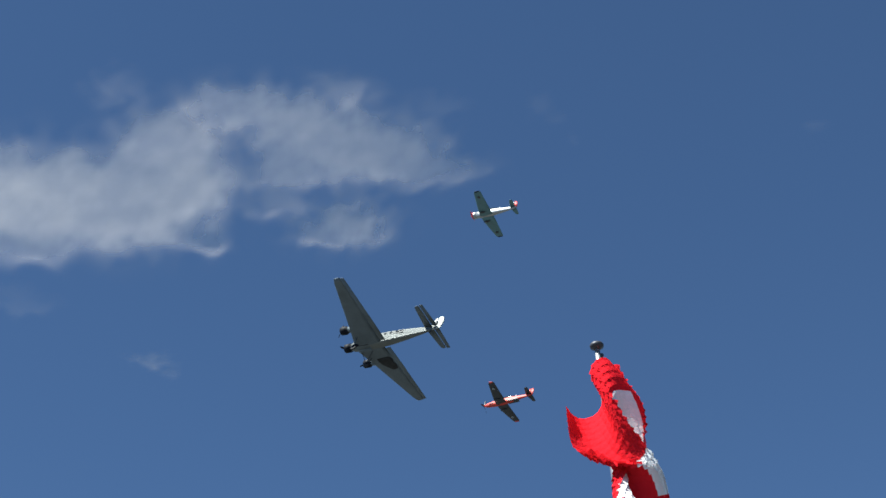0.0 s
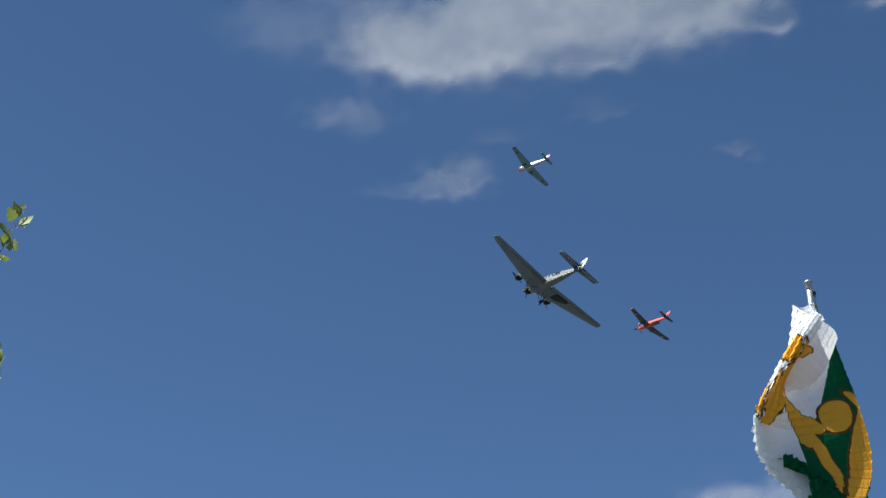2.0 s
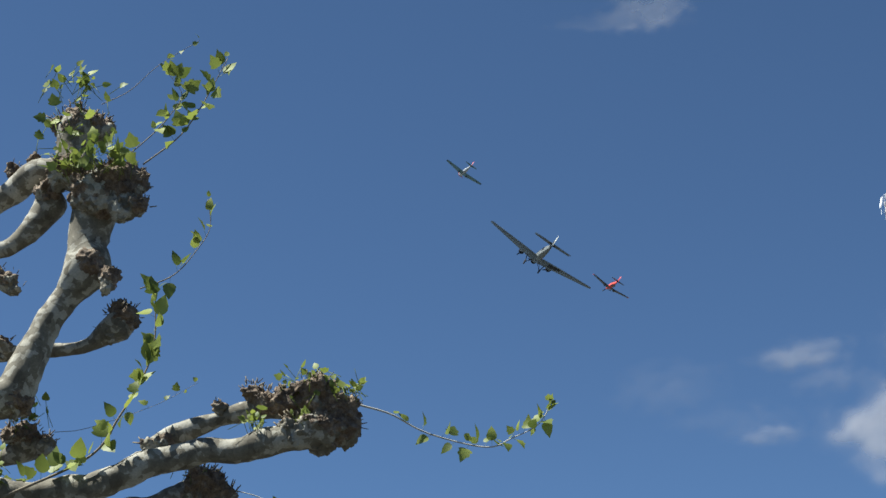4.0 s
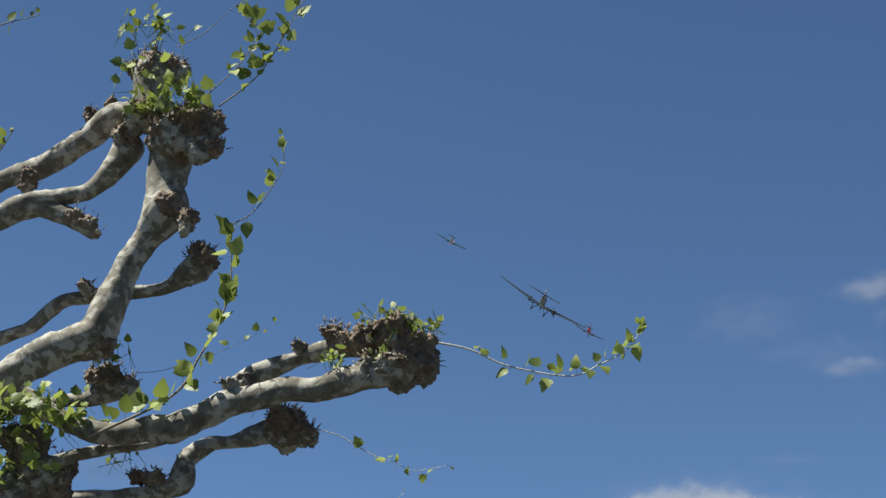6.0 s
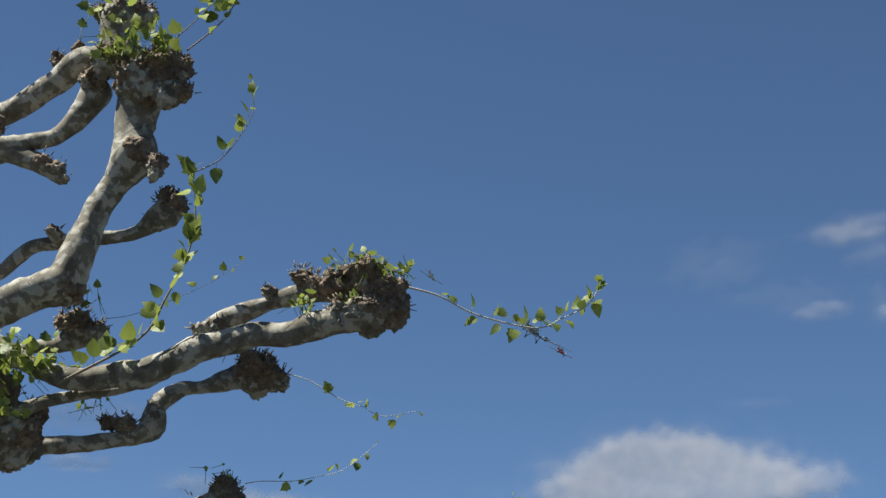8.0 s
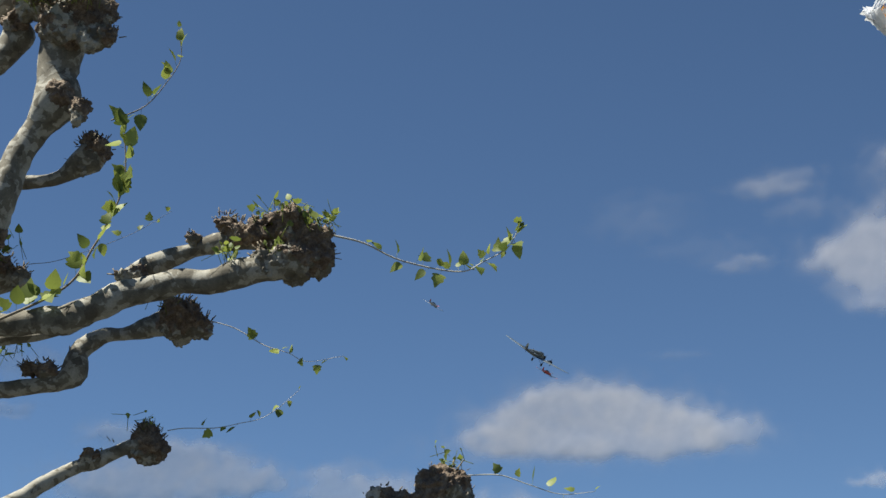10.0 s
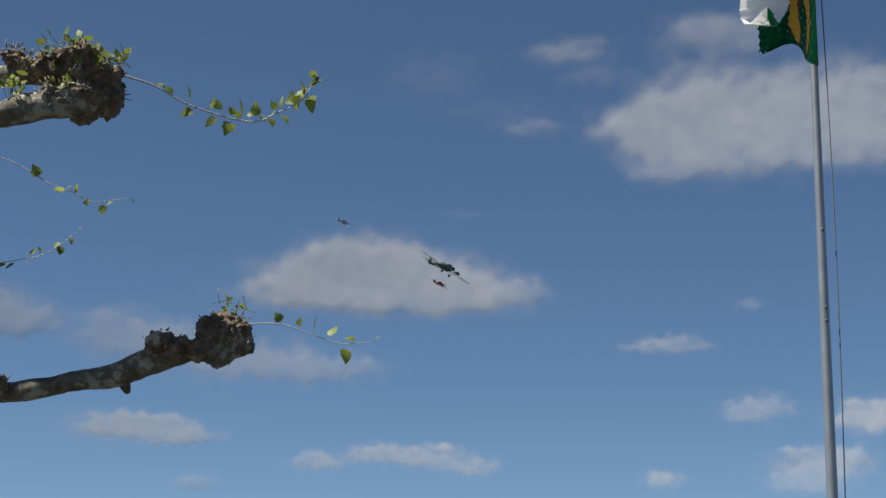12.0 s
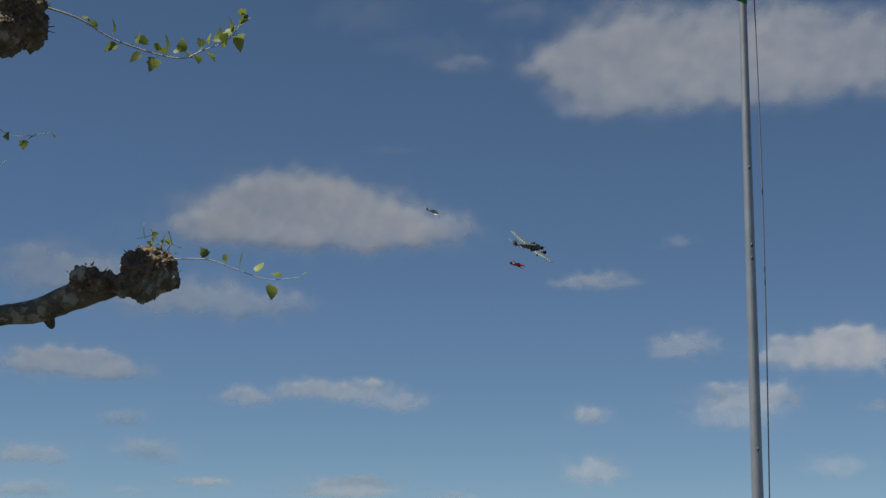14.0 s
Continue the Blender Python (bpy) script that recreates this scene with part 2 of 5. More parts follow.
def box(bm, x0, x1, y0, y1, z0, z1):
    vs = [bm.verts.new((x, y, z)) for x in (x0, x1) for y in (y0, y1) for z in (z0, z1)]
    for f in ((0, 1, 3, 2), (4, 6, 7, 5), (0, 4, 5, 1), (2, 3, 7, 6), (0, 2, 6, 4), (1, 5, 7, 3)):
        bm.faces.new([vs[i] for i in f])
    bmesh.ops.recalc_face_normals(bm, faces=bm.faces[:])
    return bm


# ---- ground, out to the horizon ----
bm = bmesh.new()
for i in range(41):
    for j in range(41):
        x, y = [4500 * math.copysign(abs(q / 20 - 1) ** 3, q - 20) for q in (i, j)]
        bm.verts.new((x, y, 0.0))
bm.verts.ensure_lookup_table()
for i in range(40):
    for j in range(40):
        a = i * 41 + j
        bm.faces.new([bm.verts[k] for k in (a, a + 41, a + 42, a + 1)])
tagged(part("ground", bm, NEUTRAL_GROUND), "wide plain dark ground under the tree and poles, out of view", "ground", kind="structure")


# ---- clouds, far off ----
def cloud(puffs, label="soft grey-white fair-weather cloud in blue sky"):
    """A billowed bank of cloud made of puffs: bearing, height, half width, half height (degrees) and thickness."""
    lo_a = min(a - 2.9 * w for a, e, w, h, d in puffs)
    hi_a = max(a + 2.9 * w for a, e, w, h, d in puffs)
    lo_e = min(e - 2.5 * h for a, e, w, h, d in puffs)
    hi_e = max(e + 2.9 * h for a, e, w, h, d in puffs)
    step = max(0.05, math.sqrt((hi_a - lo_a) * (hi_e - lo_e) / 14000))
    na, ne = int((hi_a - lo_a) / step) + 2, int((hi_e - lo_e) / step) + 2
    mid = (lo_e + hi_e) / 2
    size = min(1.0, 0.25 + 0.45 * max(h for a, e, w, h, d in puffs))
    radius = max(2600, min(4700, 1000 / math.sin(radians(mid))))
    lean = 0.31 if mid > 27 else 0.425 if mid > 15 else 0.35
    dome = 0.1 * radius * radians(sum(h for a, e, w, h, d in puffs) / len(puffs))
    verts, dens = [], []
    for j in range(ne):
        e = lo_e + j * step
        for i in range(na):
            a = lo_a + i * step
            q = Vector((a * math.cos(radians(e)), e * 1.15, puffs[0][0])) / size
            wx = (noise.noise(q * 0.9) * 0.45 + noise.noise(q * 2.6) * 0.07) * size
            wy = (noise.noise(q * 0.9 + Vector((7, 3, 1))) * 0.32 + noise.noise(q * 2.6 + Vector((2, 9, 4))) * 0.06) * size
            clear, heavy, whole, halo = 1.0, 0.0, 0.0, 0.0
            for pa, pe, w, h, d in puffs:
                dy = (e + wy - pe) / (h * (1.0 if e + wy > pe else 0.8))
                r = ((a + wx - pa) / w) ** 2 + dy * dy
                k = math.exp(-0.85 * r)
                clear *= 1 - 0.96 * k
                heavy += d * k
                whole += k
                halo = max(halo, d * math.exp(-0.42 * r))
            base, heavy = 1 - clear, heavy / max(whole, 1e-6)
            tex = noise.fractal(q * 1.25 + Vector((0, 0, 5)), 1.35, 2.1, 6)
            v = max(0.0, min(1.0, (base - 0.1) / (1.0 - 0.38 * heavy) + (1.3 - 0.9 * heavy) * tex * base * (1.15 - base)))
            v = v * v * (3 - 2 * v)
            fade = min(1.0, max(0.0, 6 * halo - 0.25))
            dens.append(min(1.0, fade * (0.86 * v * heavy + 0.2 * halo * max(0.0, 0.5 + tex))))
            r = radius * math.exp(lean * radians(e - mid)) - dome * base * base * (3 - 2 * base)
            verts.append((r * math.cos(radians(e)) * math.sin(radians(a)), r * math.cos(radians(e)) * math.cos(radians(a)), 1.7 + r * math.sin(radians(e))))
    faces = []
    for j in range(ne - 1):
        for i in range(na - 1):
            f = (j * na + i, j * na + i + 1, (j + 1) * na + i + 1, (j + 1) * na + i)
            if max(dens[k] for k in f) > 0.006:
                faces.append(f)
    # every separate bank is a cloud of its own
    root = {}

    def find(k):
        while root.setdefault(k, k) != k:
            root[k] = root[root[k]]
            k = root[k]
        return k

    for f in faces:
        for k in f[1:]:
            root[find(k)] = find(f[0])
    banks = {}
    for f in faces:
        banks.setdefault(find(f[0]), []).append(f)
    for bank in banks.values():
        if len(bank) < max(80, 0.03 * len(faces)):
            continue
        used = sorted({k for f in bank for k in f})
        at = {k: n for n, k in enumerate(used)}
        me = bpy.data.meshes.new("cloud")
        me.from_pydata([verts[k] for k in used], [], [[at[k] for k in f] for f in bank])
        me.attributes.new("puff", "FLOAT", "POINT").data.foreach_set("value", [dens[k] for k in used])
        me.shade_smooth()
        me.materials.append(CLOUD)
        tagged(new("cloud", me), label, "cloud", "clouds in the sky")


cloud([(3.5, 35.3, 2.46, 1.04, 0.71), (5.9, 35.2, 2.67, 1.15, 0.76), (7.4, 36.8, 2.21, 0.97, 0.70), (10.1, 36.2, 2.71, 1.31, 0.74), (12.8, 36.2, 2.39, 1.35, 0.74), (15.0, 36.2, 2.28, 1.31, 0.74), (16.8, 37.1, 1.64, 1.20, 0.70), (16.0, 38.5, 1.61, 0.93, 0.59), (10.5, 34.7, 1.64, 0.51, 0.27), (17.7, 35.2, 0.91, 0.36, 0.30)])
cloud([(19.0, 39.4, 2.05, 0.80, 0.49), (21.6, 38.8, 2.03, 1.09, 0.56), (23.9, 38.0, 2.24, 1.09, 0.61), (25.7, 37.8, 1.59, 0.93, 0.52), (27.5, 37.2, 1.58, 0.53, 0.28), (20.6, 37.4, 1.58, 0.80, 0.43), (20.4, 36.4, 1.15, 0.53, 0.27), (17.7, 39.7, 1.21, 0.53, 0.27), (23.5, 40.1, 1.21, 0.53, 0.22)])
cloud([(23.1, 35.7, 1.75, 0.84, 0.54), (21.9, 35.4, 0.83, 0.36, 0.27)])
cloud([(-0.1, 37.6, 2.00, 1.09, 0.24), (-1.4, 35.9, 2.39, 1.26, 0.17), (2.2, 37.5, 1.79, 0.93, 0.24), (1.2, 36.3, 1.24, 0.67, 0.16)])
cloud([(13.7, 39.9, 1.21, 0.71, 0.17), (14.6, 40.2, 0.67, 0.36, 0.12)])
cloud([(27.3, 39.4, 1.20, 0.44, 0.14), (26.3, 39.8, 0.66, 0.27, 0.09)])
cloud([(31.3, 39.1, 0.56, 0.47, 0.15), (31.9, 38.6, 0.47, 0.27, 0.12), (32.5, 37.9, 0.39, 0.24, 0.10)])
cloud([(42.0, 36.8, 0.50, 0.24, 0.12)])
cloud([(15.7, 31.4, 0.75, 0.26, 0.26), (16.3, 31.0, 0.38, 0.20, 0.17), (14.9, 31.5, 0.60, 0.13, 0.12)])
cloud([(10.8, 33.0, 1.39, 0.47, 0.14)])
cloud([(5.0, 31.0, 1.21, 0.53, 0.41), (5.9, 31.4, 0.60, 0.51, 0.27), (2.9, 30.7, 1.65, 0.26, 0.14), (4.2, 30.8, 0.98, 0.36, 0.22)])
cloud([(6.6, 32.4, 0.95, 0.36, 0.12)])
cloud([(1.0, 33.2, 1.70, 0.56, 0.22), (1.6, 32.8, 1.00, 0.40, 0.16)])
cloud([(10.3, 33.4, 1.11, 0.33, 0.10)])
cloud([(7.0, 32.4, 1.60, 0.36, 0.11)])
cloud([(11.8, 17.2, 1.18, 0.67, 0.62), (12.6, 17.0, 1.26, 0.97, 0.62), (14.1, 17.8, 1.68, 1.20, 0.65), (13.9, 16.2, 1.59, 0.73, 0.59), (15.9, 17.2, 2.02, 1.28, 0.65), (18.2, 17.6, 2.03, 1.28, 0.62), (20.1, 17.0, 2.02, 1.13, 0.58), (14.0, 20.1, 1.28, 0.67, 0.40), (16.1, 20.1, 1.28, 0.60, 0.35), (12.9, 15.7, 0.83, 0.35, 0.29), (21.9, 17.2, 2.02, 1.28, 0.49), (17.7, 16.2, 2.01, 0.56, 0.41)])
cloud([(9.7, 19.8, 1.32, 0.46, 0.24), (10.5, 18.9, 1.27, 0.49, 0.18), (9.1, 19.6, 0.73, 0.31, 0.16)])
cloud([(5.2, 19.3, 1.74, 0.55, 0.13), (7.1, 17.8, 2.18, 0.55, 0.13), (5.9, 18.7, 1.27, 0.51, 0.09)])
cloud([(4.8, 18.7, 1.62, 0.67, 0.15), (8.3, 17.3, 1.26, 0.33, 0.24), (9.4, 19.6, 1.35, 0.35, 0.25)])
cloud([(0.4, 12.2, 1.40, 0.73, 0.84), (1.9, 13.0, 1.35, 0.67, 0.84), (3.4, 12.8, 1.40, 0.77, 0.84), (4.9, 12.3, 1.64, 0.84, 0.84), (6.6, 12.0, 1.30, 0.58, 0.84), (3.0, 11.7, 3.44, 0.51, 0.76), (8.0, 12.0, 0.58, 0.42, 0.25)])
cloud([(-4.4, 10.3, 1.80, 0.77, 0.52), (-1.7, 9.7, 1.96, 0.73, 0.52), (1.0, 9.5, 1.79, 0.51, 0.46), (-5.7, 10.5, 0.82, 0.55, 0.35), (2.5, 9.5, 0.81, 0.29, 0.25)])
cloud([(-10.2, 10.8, 2.11, 0.73, 0.69), (-8.4, 10.7, 1.30, 0.47, 0.65), (-11.9, 10.5, 2.28, 0.73, 0.69), (-10.7, 11.5, 1.47, 0.47, 0.58), (-12.5, 12.1, 0.99, 0.46, 0.41)])
cloud([(6.0, 14.5, 1.07, 0.20, 0.15)])
cloud([(-4.9, 7.4, 1.69, 0.46, 0.69), (-3.0, 7.3, 1.01, 0.38, 0.62), (-4.4, 7.7, 1.14, 0.26, 0.58)])
cloud([(3.2, 6.8, 0.73, 0.29, 0.56), (4.5, 6.7, 1.38, 0.35, 0.52), (6.1, 6.4, 1.04, 0.33, 0.41), (5.4, 7.0, 0.46, 0.13, 0.62)])
cloud([(1.4, 6.5, 0.81, 0.33, 0.49), (0.9, 6.6, 0.40, 0.20, 0.34)])
cloud([(-2.6, 5.8, 0.60, 0.26, 0.38), (-2.2, 5.7, 0.40, 0.20, 0.25)])
cloud([(-5.4, 4.6, 1.01, 0.35, 0.52), (-4.7, 4.5, 0.48, 0.20, 0.34)])
cloud([(-1.8, 4.8, 0.97, 0.33, 0.35), (-1.1, 4.5, 0.64, 0.22, 0.25)])
cloud([(0.0, 3.8, 0.77, 0.15, 0.56)])
cloud([(4.5, 3.6, 1.53, 0.38, 0.56), (5.1, 3.9, 0.57, 0.16, 0.49)])
cloud([(-5.5, 3.5, 1.13, 0.26, 0.40)])
cloud([(-2.2, 3.5, 0.80, 0.13, 0.25)])
cloud([(8.0, 3.4, 0.64, 0.15, 0.35)])
cloud([(12.4, 6.0, 0.53, 0.31, 0.48)])
cloud([(12.5, 4.2, 0.80, 0.42, 0.52)])
cloud([(12.6, 10.3, 1.02, 0.29, 0.43), (11.8, 10.2, 0.65, 0.16, 0.28), (13.5, 10.2, 0.57, 0.16, 0.25)])
cloud([(15.3, 11.5, 0.56, 0.24, 0.21)])
cloud([(15.5, 8.2, 0.98, 0.42, 0.40), (14.9, 8.1, 0.57, 0.29, 0.30)])
cloud([(19.7, 7.9, 1.38, 0.51, 0.68), (21.1, 7.9, 1.29, 0.60, 0.68), (20.6, 8.5, 0.61, 0.20, 0.59), (18.5, 7.8, 0.61, 0.35, 0.52), (18.7, 8.3, 0.48, 0.16, 0.49)])
cloud([(17.2, 6.3, 1.45, 0.46, 0.48), (18.2, 6.6, 0.73, 0.35, 0.53), (17.0, 5.8, 1.21, 0.35, 0.30), (16.8, 6.8, 0.64, 0.20, 0.41)])
cloud([(20.1, 4.3, 0.97, 0.35, 0.27)])
cloud([(21.5, 6.2, 0.48, 0.18, 0.35)])
cloud([(-15.8, 14.2, 1.88, 0.55, 0.29), (-16.2, 12.8, 1.06, 0.31, 0.34)])


# ---- flagpoles ----
def flagpole(x, y, top, turn, disc, label):
    pole = tagged(new("flagpole"), label, "flagpole", "flagpoles")
    pole.matrix_world = pose(x, y, 0, 0, 0, turn)
    part("shaft", swept([(0, 0, 0, 0.075), (0, 0, 3, 0.066), (0, 0, top * 0.6, 0.05), (0, 0, top - 0.05, 0.036)], 0.4, 20, 0.0), STEEL, pole)
    bm = bmesh.new()
    if disc:
        prof = [(0.03, -0.08), (0.05, -0.05), (0.088, -0.03), (0.094, 0.0), (0.08, 0.025), (0.03, 0.04)]
    else:
        prof = [(0.04, -0.10), (0.046, -0.09), (0.046, -0.012), (0.052, -0.006), (0.052, 0.012), (0.03, 0.02)]
    ring_tube(bm, [[(r * math.cos(k * math.pi / 12), r * math.sin(k * math.pi / 12), top + z) for k in range(24)] for r, z in prof])
    part("cap", bm, DARK_METAL if disc else STEEL, pole, "dark rounded mushroom cap" if disc else "flat metal cap")
    bm = bmesh.new()
    ring_tube(bm, [[(0.045 + 0.03 * math.cos(k * math.pi / 8), y0, top - 0.16 + 0.03 * math.sin(k * math.pi / 8)) for k in range(16)] for y0 in (-0.012, 0.012)])
    part("pulley", bm, DARK_METAL, pole)
    for k, off in enumerate((0.085,)):
        bow = 0.05 + 0.03 * k
        part("halyard", swept([(0.055, -0.01 * k, top - 0.15, 0.007), (off + bow, 0, top * 0.72, 0.007), (off + bow * 1.4, 0.01, top * 0.45, 0.007), (off + 0.02, 0, 1.3, 0.007)], 0.3, 6), ROPE, pole)
    bm = bmesh.new()
    box(bm, 0.03, 0.085, -0.012, 0.012, 1.25, 1.27)
    box(bm, 0.075, 0.09, -0.012, 0.012, 1.21, 1.33)
    part("cleat", bm, DARK_METAL, pole)
    for z in (3.4, 5.55, 5.7, 6.6):
        bm = bmesh.new()
        ring_tube(bm, [[(0.02 + 0.012 * math.cos(k * math.pi / 6), q, z + 0.02 * math.sin(k * math.pi / 6)) for k in range(12)] for q in (-0.075, -0.02)])
        part("bolt_hole", bm, DARK_METAL, pole)
    part("base_sleeve", swept([(0, 0, 0.0, 0.16), (0, 0, 0.04, 0.16), (0, 0, 0.06, 0.1), (0, 0, 0.5, 0.095)], 0.05, 20), STEEL, pole)
    return pole


POLE_CREST, POLE_CROSS = (6.07, 19.06, 11.85), (10.70, 16.90, 13.80)
flagpole(*POLE_CREST, -18, False, "tall tapered aluminium flagpole with rope and flat cap")
flagpole(*POLE_CROSS, -32.5, True, "aluminium flagpole with dark mushroom cap and rope")

HOIST, CELLS = 3.0, 28
SIDE = HOIST / CELLS


def flag(name, pole, turn, drop, material, label):
    """Square cloth in small rigid patches, hoist at the pole."""
    x, y, top = pole
    thing = tagged(new(name), label, "flag", "flags")
    thing.matrix_world = pose(x, y, top - drop, 0, 0, turn)
    patches = []
    for j in range(CELLS):
        for i in range(CELLS):
            bm = bmesh.new()
            uv = bm.loops.layers.uv.new("flag")
            lift = 0.0008 if (i + j) % 2 else -0.0008
            grid = [[bm.verts.new((0.53 * SIDE * q, lift, -0.53 * SIDE * p)) for q in (-1, 0, 1)] for p in (-1, 0, 1)]
            for p in range(2):
                for q in range(2):
                    ring = ((p, q), (p + 1, q), (p + 1, q + 1), (p, q + 1))
                    f = bm.faces.new([grid[a][b] for a, b in ring])
                    for loop, (a, b) in zip(f.loops, ring):
                        loop[uv].uv = ((i + 0.5 + 0.53 * (b - 1)) / CELLS, 1 - (j + 0.5 + 0.53 * (a - 1)) / CELLS)
            patches.append(part("cloth_patch", bm, material, thing))
    return thing, patches


FLAG_CREST = flag("canton_flag", POLE_CREST, -17.66, 0.28, CREST, "white and green flag with golden beasts, waving on its pole")
FLAG_CROSS = flag("cross_flag", POLE_CROSS, -32.35, 0.32, CROSS, "red flag with white cross, waving on its pole")


def table(rows, t):
    """Smooth reading of a short table of (t, value)."""
    if t <= rows[0][0]:
        return rows[0][1]
    for (a, u), (b, v) in zip(rows, rows[1:]):
        if t <= b:
            s = (t - a) / (b - a)
            return u + (v - u) * s * s * (3 - 2 * s)
    return rows[-1][1]


def blow(pulls, wind, strength, times, phase):
    """Cloth that hangs by its hoist in a gusty wind. pulls: at a time, points (u, v) of the cloth drawn to places. Gives its points at the times."""
    n, dt = CELLS + 1, 1 / 50
    u, v = np.meshgrid(np.linspace(0, 1, n), np.linspace(0, 1, n))
    lean = np.array(wind) / np.linalg.norm(wind)
    p = np.stack([0.05 + HOIST * u * lean[0] * 0.7, HOIST * u * lean[1] * 0.7 + 0.12 * np.sin(9 * u + 4 * v), -HOIST * v - 0.7 * HOIST * u], -1)
    hoist = np.stack([np.full(n, 0.05), np.zeros(n), -HOIST * v[:, 0]], -1)
    was = p.copy()
    full, diag = slice(None), SIDE * math.sqrt(2)
    ties = []
    for a in (0, 1):
        ties.append(((full, slice(a, n - 1, 2)), (full, slice(a + 1, n, 2)), SIDE, 1.0))
        ties.append(((slice(a, n - 1, 2), full), (slice(a + 1, n, 2), full), SIDE, 1.0))
    for a in (0, 1):
        ties.append(((slice(a, n - 1, 2), slice(0, n - 1)), (slice(a + 1, n, 2), slice(1, n)), diag, 0.5))
        ties.append(((slice(a, n - 1, 2), slice(1, n)), (slice(a + 1, n, 2), slice(0, n - 1)), diag, 0.5))
    for a in range(4):
        ties.append(((full, slice(a, n - 2, 4)), (full, slice(a + 2, n, 4)), 2 * SIDE, 0.5))
        ties.append(((slice(a, n - 2, 4), full), (slice(a + 2, n, 4), full), 2 * SIDE, 0.5))
    for a in range(0, 8, 2):
        ties.append(((full, slice(a, n - 4, 8)), (full, slice(a + 4, n, 8)), 4 * SIDE, 0.12))
        ties.append(((slice(a, n - 4, 8), full), (slice(a + 4, n, 8), full), 4 * SIDE, 0.12))
    free = np.ones((n, n, 1))
    free[:, 0] = 0
    marks = []
    for t0, points in pulls:
        for pu, pv, x, y, z in points:
            marks.append((t0, 0.5 * np.exp(-(((u - pu) ** 2 + (v - pv) ** 2) / 0.1 ** 2))[..., None], np.array((x, y, z)), pu, pv))
    shots, first = [], -2.0
    for step in range(int((times[-1] - first) / dt) + 2):
        t = first + step * dt
        while len(shots) < len(times) and t >= times[len(shots)] - dt / 2:
            shots.append(p.copy())
        du, dv = np.gradient(p, axis=1), np.gradient(p, axis=0)
        nrm = np.cross(du, dv)
        nrm /= np.linalg.norm(nrm, axis=-1, keepdims=True) + 1e-9
        vel = (p - was) / dt
        gust = 1 + 0.45 * math.sin(2.1 * t + phase) + 0.3 * math.sin(5.3 * t + 2 * phase)
        swirl = np.stack([np.sin(4.1 * t - 5 * u + 3 * v + phase), np.cos(3.3 * t - 6 * u - 2 * v), 0.5 * np.sin(5.7 * t - 7 * u + 5 * v)], -1)
        air = (np.array(wind) * gust + 1.8 * swirl) * table(strength, t) - vel
        force = 2.4 * (air * nrm).sum(-1, keepdims=True) * nrm + np.array((0, 0, -9.8))
        nxt = p + np.clip(vel * 0.985, -9, 9) * dt * free + force * dt * dt * free
        was = p
        p = nxt
        for t0, near, goal, pu, pv in marks:
            k = math.exp(-((t - t0) / 0.13) ** 2)
            if k > 0.02:
                here = p[round(pv * CELLS), round(pu * CELLS)]
                p = p + k * near * (goal - here) * free
        for _ in range(10):
            for a, b, rest, stiff in ties:
                d = p[b] - p[a]
                size = np.linalg.norm(d, axis=-1, keepdims=True) + 1e-9
                move = 0.5 * stiff * d * (1 - rest / size)
                p[a] += move
                p[b] -= move
            p[:, 0] = hoist
    return shots


def wave_flag(patches, pulls, wind, strength, times, phase):
    """Keys every patch along the blown cloth."""
    shots = blow(pulls, wind, strength, times, phase)
    rows = [[] for _ in patches]
    for t, p in zip(times, shots):
        for _ in range(3):
            q = np.pad(p, ((1, 1), (1, 1), (0, 0)), "reflect", reflect_type="odd")
            q = (q[:-2] + 2 * q[1:-1] + q[2:]) / 4
            p = (q[:, :-2] + 2 * q[:, 1:-1] + q[:, 2:]) / 4
        mid = (p[:-1, :-1] + p[1:, :-1] + p[:-1, 1:] + p[1:, 1:]) / 4
        ex = p[:-1, 1:] + p[1:, 1:] - p[:-1, :-1] - p[1:, :-1]
        ez = p[:-1, :-1] + p[:-1, 1:] - p[1:, :-1] - p[1:, 1:]
        ex = ex / (np.linalg.norm(ex, axis=-1, keepdims=True) + 1e-9)
        ez = ez - ex * (ez * ex).sum(-1, keepdims=True)
        ez = ez / (np.linalg.norm(ez, axis=-1, keepdims=True) + 1e-9)
        ey = np.cross(ez, ex)
        m = np.zeros((CELLS, CELLS, 4, 4))
        for k, axis in enumerate((ex, ey, ez, mid)):
            m[..., :3, k] = axis
        m[..., 3, 3] = 1
        for k, one in enumerate(m.reshape(-1, 4, 4).tolist()):
            rows[k].append((t, Matrix(one)))
    for ob, r in zip(patches, rows):
        walk(ob, r)


# ---- the pollarded plane tree ----
tree = tagged(new("plane_tree"), "pollarded plane tree with mottled bark, knobbly fists and fresh leaves", "tree")
tree.matrix_world = pose(0, 0, 0)
HEAD = (-4.25, 7.35, 2.0, 0.23)
part("trunk", swept([(-4.35, 7.4, -0.1, 0.34), (-4.33, 7.4, 0.25, 0.27), (-4.3, 7.38, 1.1, 0.24), (-4.25, 7.35, 1.8, 0.27), (-4.2, 7.3, 2.5, 0.24), (-4.1, 7.3, 3.0, 0.17)], 0.05, 28, 0.12), BARK, tree)


